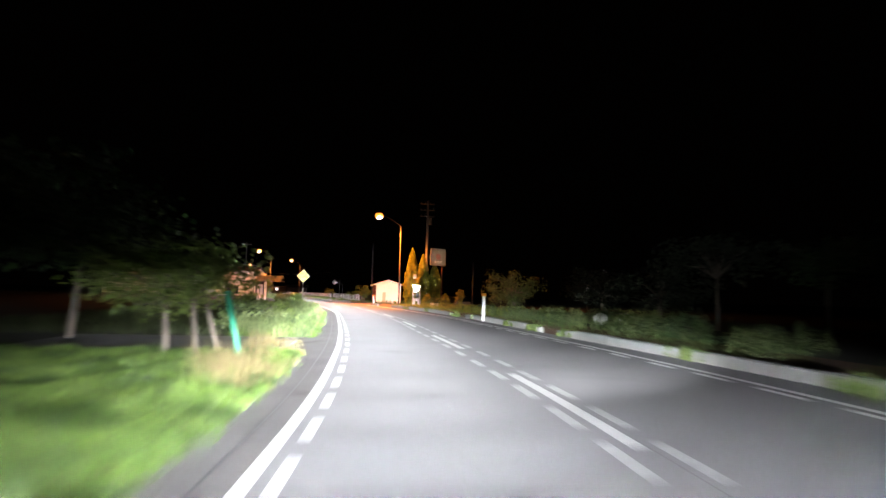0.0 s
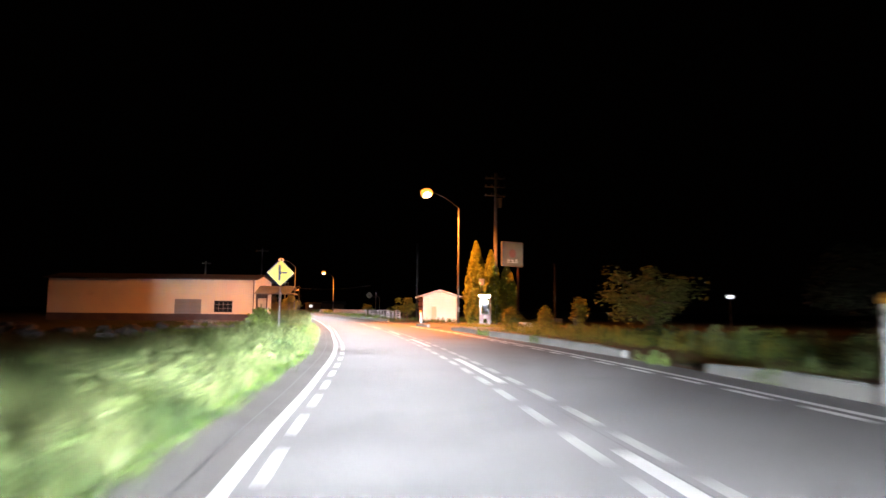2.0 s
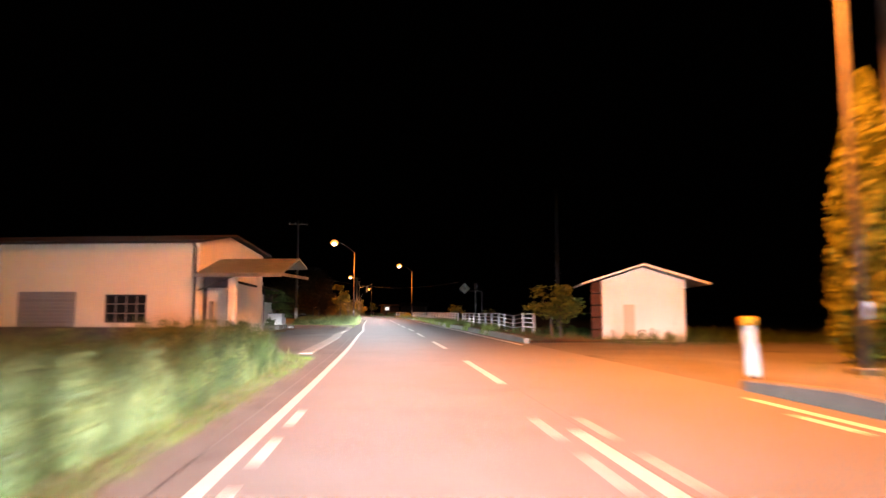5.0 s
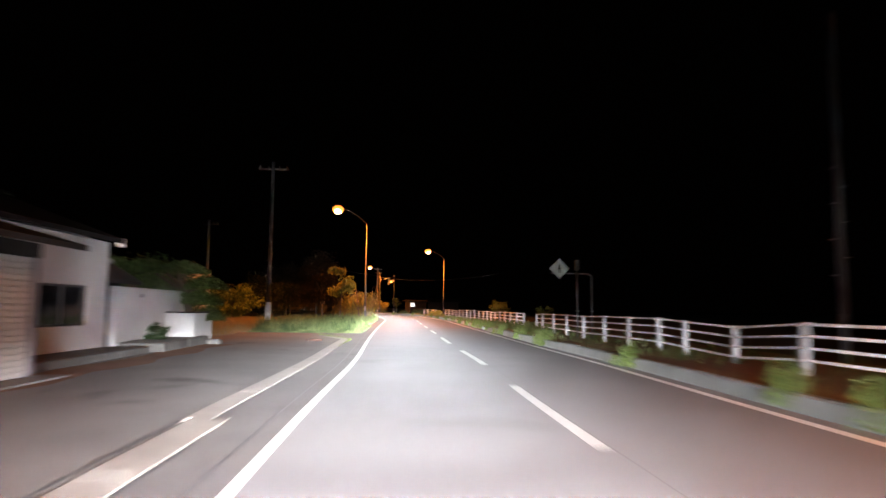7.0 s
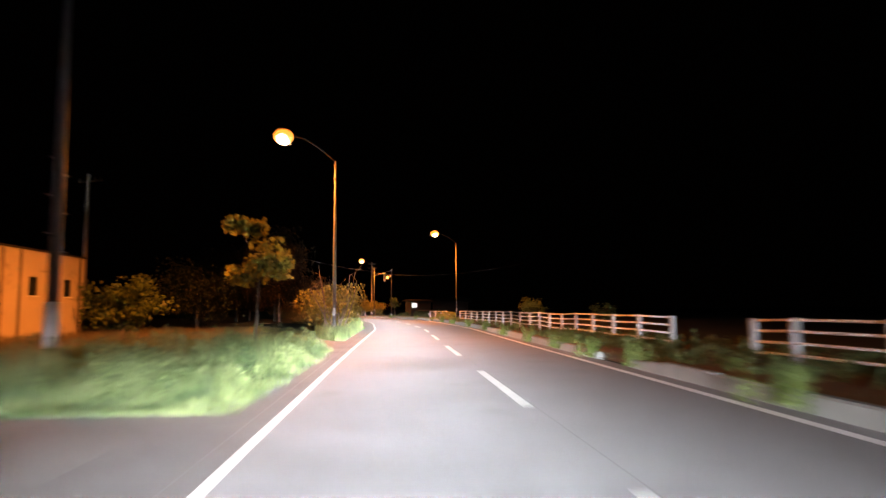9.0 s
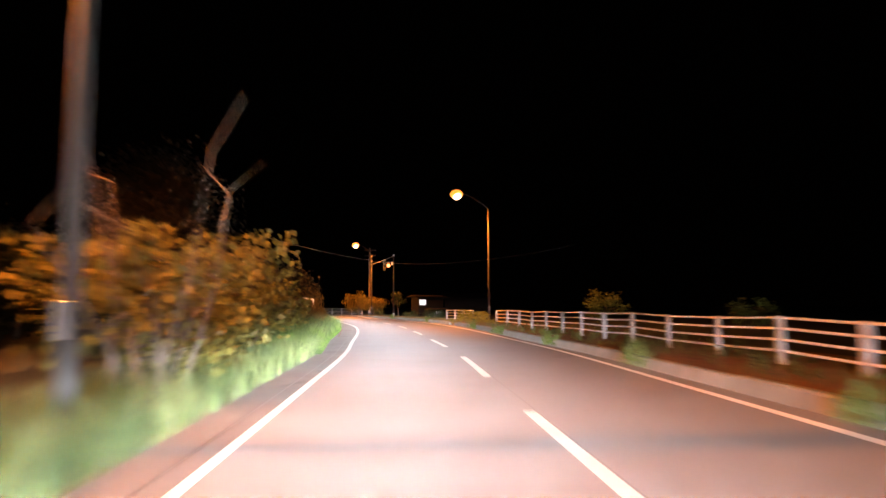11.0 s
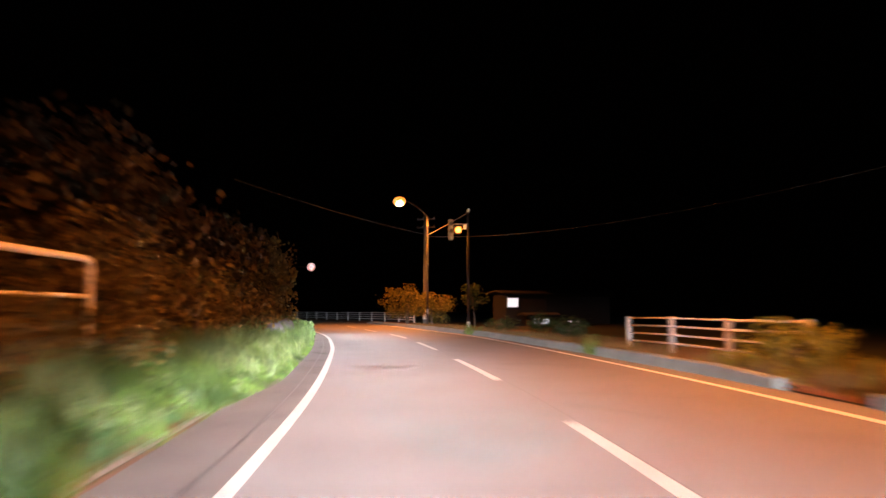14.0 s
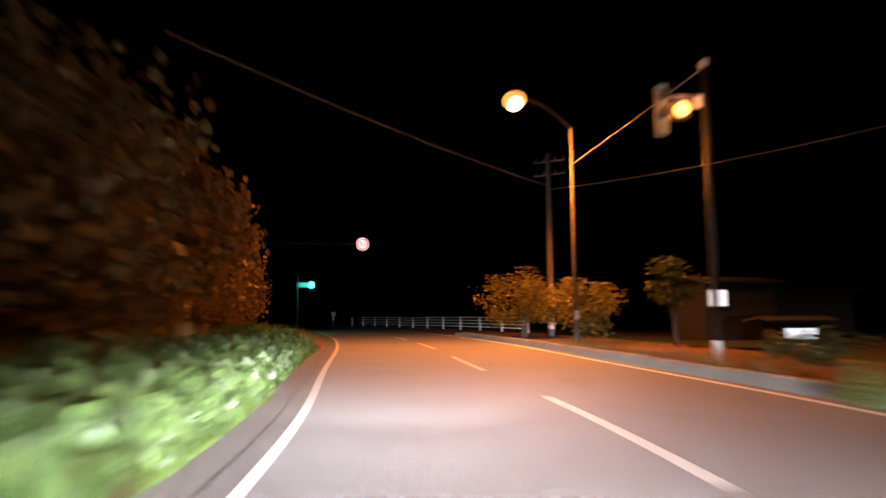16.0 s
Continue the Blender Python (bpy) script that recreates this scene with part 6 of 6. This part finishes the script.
def cypress(s, d, h, r, label, seed):
    rng = np.random.default_rng(seed)
    t = thing("cypress", at(s, d), label, "cypress", "columnar cypresses by the phone box")
    n = 9000
    u = rng.uniform(0.0, 1, n)
    prof = np.interp(u, (0, 0.08, 0.3, 0.6, 0.85, 1.0), (0.75, 0.95, 1.0, 0.75, 0.4, 0.06))
    az = rng.uniform(0, 2 * math.pi, n)
    lobes = 0.82 + 0.18 * np.sin(az * 5 + 9 * u + seed) + 0.1 * np.sin(az * 9 - 21 * u)
    rad = r * prof * lobes * rng.uniform(0.55, 1.0, n) ** 0.5
    pos = np.stack([rad * np.cos(az), rad * np.sin(az), 0.15 + (h - 0.15) * u], -1)
    raw("foliage", leaves(pos, rng.uniform(0.6, 1.4, n) * 0.15, 1.6), 4, M_CYPRESS, t)
    part("trunk", tubes(([(0, 0, -0.1), (0, 0, h * 0.9)], [0.12, 0.02]), n=8), M_BARK, t)


cypress(72.4, 10.75, 6.6, 1.0, "tall columnar golden-green cypress lit orange", 71)
cypress(74.2, 12.55, 6.1, 1.0, "columnar cypress standing behind the phone box", 72)
cypress(75.0, 14.2, 5.0, 1.05, "shorter green cypress under the billboard", 73)
tree(pose(-13.5, 84.4, 0), 2.6, 1.4, (1.2, 1.2, 0.9), M_LEAF_L, "round green bush beside the shed", "shrub", "", 1800, 18, 0.14, 0.06, 0.3, 74, "shrub", 3)

tree(at(124.2, -4.0), 4.8, 3.0, (0.9, 0.9, 1.1), M_LEAF_Y, "slender young tree with yellow-green leaves", "tree", "", 1300, 11, 0.17, 0.05, 0.27, 84)
for k, (s, d, h, r) in enumerate(((139.0, -3.4, 2.6, 1.5), (142.5, -3.6, 2.9, 1.7), (146.5, -3.8, 2.8, 1.6))):
    shrub(s, d, h, r, M_LEAF_SODIUM, "untidy brownish roadside bush lit orange by the street lamp", 82 + k, 1900, 0.15)
t = thing("dead_branches", at(138.2, -3.2), "bare dead branches standing out of the bush", "branches")
rr = random.Random(5)
for k in range(9):
    a = Vector((rr.uniform(-0.4, 0.4), rr.uniform(-0.4, 0.4), 0.0))
    b = a + Vector((rr.uniform(-1.0, 1.0), rr.uniform(-1.0, 1.0), rr.uniform(2.0, 3.4)))
    c = b + Vector((rr.uniform(-0.7, 0.7), rr.uniform(-0.5, 0.5), rr.uniform(0.1, 0.6)))
    part("branch", tubes(([a, a.lerp(b, 0.6) + Vector((0.1, 0, 0)), b, c], [0.035, 0.025, 0.015, 0.006]), n=5), M_BARK, t)
tree(pose(-55.6, 129.6, 0), 3.6, 1.7, (2.5, 2.5, 1.5), M_LEAF_L, "large rounded bush with drooping leaves beside the works building", "shrub", "", 4200, 30, 0.22, 0.08, 0.55, 87, "shrub", 3)

BEND = "dark trees on the inside of the bend"
for k, (s, d, h, r) in enumerate(((152, -8.0, 7.5, 2.6), (157.5, -9.0, 8.2, 2.6), (164.5, -13.0, 8.0, 3.0), (174.5, -13.0, 6.4, 2.6), (178.5, -6.5, 5.0, 2.3), (185, -5.8, 4.4, 2.2), (191.5, -5.2, 4.9, 2.3), (197.5, -4.9, 5.7, 2.2), (203.0, -4.9, 5.6, 2.0), (209.0, -5.6, 5.6, 2.0), (216.0, -6.0, 4.5, 1.8), (224, -6.5, 4.0, 1.8))):
    h *= 0.88
    # Trees past s 186 get lighter leaves as lamp-lit, the rest darkened ones.
    tree(at(s, d, 0.3), h, h * 0.55, (r, r, h * 0.42), M_LEAF_D if s > 186 else M_LEAF_DIM, "dark leafy tree crowding the inside of the bend", "tree", BEND, 7000 if s > 175 else 9000, 60, 0.2 if s > 175 else 0.13, 0.12, r * 0.26, 100 + k)
for k, (s, d, h, r) in enumerate(((176.2, -4.5, 1.6, 1.2), (179.5, -3.9, 1.8, 1.3), (185.5, -3.9, 1.7, 1.2), (191.5, -3.9, 1.6, 1.2), (149.5, -4.6, 1.5, 1.1), (152.5, -4.6, 1.6, 1.1), (155.8, -4.6, 1.5, 1.1))):
    tree(at(s, d, 0.3), h, h * 0.55, (r, r, h * 0.42), M_LEAF_D, "dense hedge shrub on the bank", "shrub", "hedge on the bank", 1500, 18, 0.13, 0.05, r * 0.26, 120 + k, "shrub", 3)

for k, (s, h) in enumerate(((167.3, 1.0), (169.8, 1.15), (172.4, 1.1), (174.6, 1.25))):
    tree(at(s, -3.75, 0.2), h, h * 0.5, (0.9, 1.1, h * 0.4), M_LEAF_D, "low brownish shrub in front of the guardrail", "shrub", "hedge on the bank", 1800, 20, 0.08, 0.04, 0.24, 150 + k, "shrub", 3)
for k in range(20):
    s = 150.5 + 3.1 * k
    end = s > 186
    low = 0.45 if 163 < s < 175 else (0.62 if s < 163 else 1.0)
    tree(at(s, edge(s) - 3.9 - 0.4 * math.sin(k * 2.3), 0.3), 2.1 * low, (1.0 + 0.25 * math.sin(k * 1.7)) * low, (1.5, 1.8, 1.05 * low), M_LEAF_D, "dense brownish hedge shrub along the bank", "shrub", "hedge on the bank", 2600 if end else 3600, 34, 0.14 if end else 0.09, 0.05, 0.42, 160 + k, "shrub", 3)
for k, (s, d, h, r) in enumerate(((174.0, 7.9, 1.05, 0.6), (177.3, 7.8, 0.9, 1.0))):
    shrub(s, d, h, r, M_LEAF_Y, "round yellow-green bush at the foot of the street lamp", 130 + k, 1300, 0.1)
shrub(172.0, 16.5, 2.4, 1.5, M_LEAF_L, "orange-lit bush behind the fence", 133, 1700, 0.14)
shrub(160.0, 19.0, 1.8, 1.0, M_LEAF_L, "small bush behind the fence", 134, 900, 0.14)
tree(pose(-74.0, 204.2, 0), 3.6, 1.9, (2.3, 2.0, 1.5), M_LEAF_SODIUM, "broad orange-lit kerbside shrub round the utility pole", "shrub", "", 5200, 34, 0.12, 0.06, 0.5, 135, "shrub", 3)
tree(pose(-70.2, 200.6, 0), 3.0, 1.6, (1.7, 1.6, 1.1), M_LEAF_SODIUM, "broad orange-lit kerbside shrub by the street lamp", "shrub", "", 2600, 26, 0.15, 0.06, 0.42, 136, "shrub", 3)
tree(pose(-66.0, 199.2, 0), 3.4, 2.2, (1.0, 1.0, 1.0), M_LEAF, "thin dark tree beyond the shrubs", "tree", "", 800, 16, 0.15, 0.07, 0.3, 137)

# A stone gate pier and a clipped hedge behind the bank.
t = thing("gate_pier", pose(-61.4, 158.3, 0.3, 0, 0, 32), "squat stone gate pier with a flat cap lit orange", "gate pier")
part("shaft", boxes((-0.28, -0.28, -0.1, 0.28, 0.28, 1.62), bevel=0.02), M_POST, t)
part("cap", boxes((-0.34, -0.34, 1.62, 0.34, 0.34, 1.76), bevel=0.03), M_POST, t)
tree(at(171.2, -8.9, 0.3), 1.35, 0.72, (0.7, 3.4, 0.55), M_LEAF_D, "low clipped reddish hedge beside the gate pier", "hedge", "", 5200, 60, 0.1, 0.04, 0.3, 196, "hedge", 3)

# A boulder half buried in the weeds of the bank.
def boulder(s, d, z, size, seed):
    bm = bmesh.new()
    bmesh.ops.create_icosphere(bm, subdivisions=3, radius=1.0)
    for v in bm.verts:
        k = 1 + 0.28 * noise.noise(v.co * 1.3 + Vector((seed, 0, 0))) + 0.06 * noise.noise(v.co * 4 + Vector((0, seed, 0)))
        v.co = Vector((v.co.x * size[0], v.co.y * size[1], max(-0.75, v.co.z) * size[2])) * k
    ob = new("boulder", mesh_of(bm, "boulder", M_BOULDER, True))
    ob.matrix_basis = at(s, d, z)
    tagged(ob, "grey boulder half hidden in the bank weeds", "boulder")


boulder(191.0, -2.85, 0.52, (0.4, 1.15, 0.36), 3)
boulder(187.5, -2.95, 0.46, (0.35, 0.6, 0.32), 8)
for k, (s, d) in enumerate(((193.2, 9.6), (196.0, 10.6), (199.5, 11.2), (202.8, 10.0))):
    shrub(s, d, 0.75 + 0.12 * (k % 3), 0.9, M_LEAF, "low green shrub in the dark behind the kerb", 180 + k, 900, 0.1)

# Trained pine over the garden wall: flat pads on a bent trunk.
t = thing("garden_pine", at(106.0, -7.8), "old garden pine with flat cloud-like pads over the wall", "pine")
part("trunk", tubes(([(0, 0, -0.1), (0.2, 0.1, 0.9), (-0.1, 0.2, 1.7), (-0.3, 0.0, 2.5)], [0.16, 0.13, 0.1, 0.06]), n=10), M_BARK, t, smooth=True)
prng = np.random.default_rng(90)
for cx, cy, cz, rx, ry in ((0.75, 0.0, 2.0, 0.75, 0.7), (-0.2, 0.2, 2.55, 1.0, 0.8), (-1.5, 0.3, 2.6, 1.0, 0.8), (-2.6, 0.3, 2.65, 0.8, 0.7), (0.5, 0.3, 1.45, 0.8, 0.7), (-0.6, 0.4, 1.7, 0.9, 0.8), (0.8, 0.2, 0.9, 0.6, 0.6), (-1.4, 0.6, 2.1, 0.9, 0.7)):
    n = 3200
    a, r = prng.uniform(0, 2 * math.pi, n), prng.uniform(0, 1, n) ** 0.5
    pos = np.stack([cx + rx * r * np.cos(a), cy + ry * r * np.sin(a), cz - 0.1 + 0.42 * (1 - r * r) * prng.uniform(0, 1, n) + prng.normal(0, 0.03, n)], -1)
    raw("needle_pad", leaves(pos, prng.uniform(0.6, 1.3, n) * 0.12, 0.9, 0.25), 4, M_LEAF_M, t)
    part("limb", tubes(([(0.0, 0.15, min(1.7, cz - 0.2)), (cx * 0.5, cy * 0.5, cz - 0.12), (cx, cy, cz - 0.03)], [0.06, 0.04, 0.02]), n=6), M_BARK, t)
tree(at(111.0, -10.6), 3.3, 1.8, (1.7, 1.9, 1.4), M_LEAF, "dense dark garden tree behind the white wall", "tree", "", 5200, 34, 0.13, 0.08, 0.5, 93, "tree", 2)
tree(at(108.6, -8.9), 2.3, 1.2, (0.9, 1.0, 1.0), M_LEAF, "dark clipped garden shrub behind the pine", "shrub", "", 2600, 22, 0.11, 0.06, 0.3, 94, "shrub", 3)
# Trees added to screen the green signal's light from the road before it.
WOODS = "dark trees at the back of the field"
for k, (x, y, h, r) in enumerate(((-54.5, 134.5, 4.6, 2.4), (-59.5, 141.0, 5.2, 2.6), (-64.0, 147.5, 5.4, 2.8))):
    tree(pose(x, y, 0), h, h * 0.52, (r, r, h * 0.42), M_LEAF_UNLIT, "near-black screening tree added at the back of the field", "tree", WOODS, 4200, 36, 0.17, 0.11, r * 0.25, 190 + k)
shrub(102.6, -7.4, 0.75, 0.32, M_LEAF, "small potted shrub at the white wall", 92, 700, 0.08)
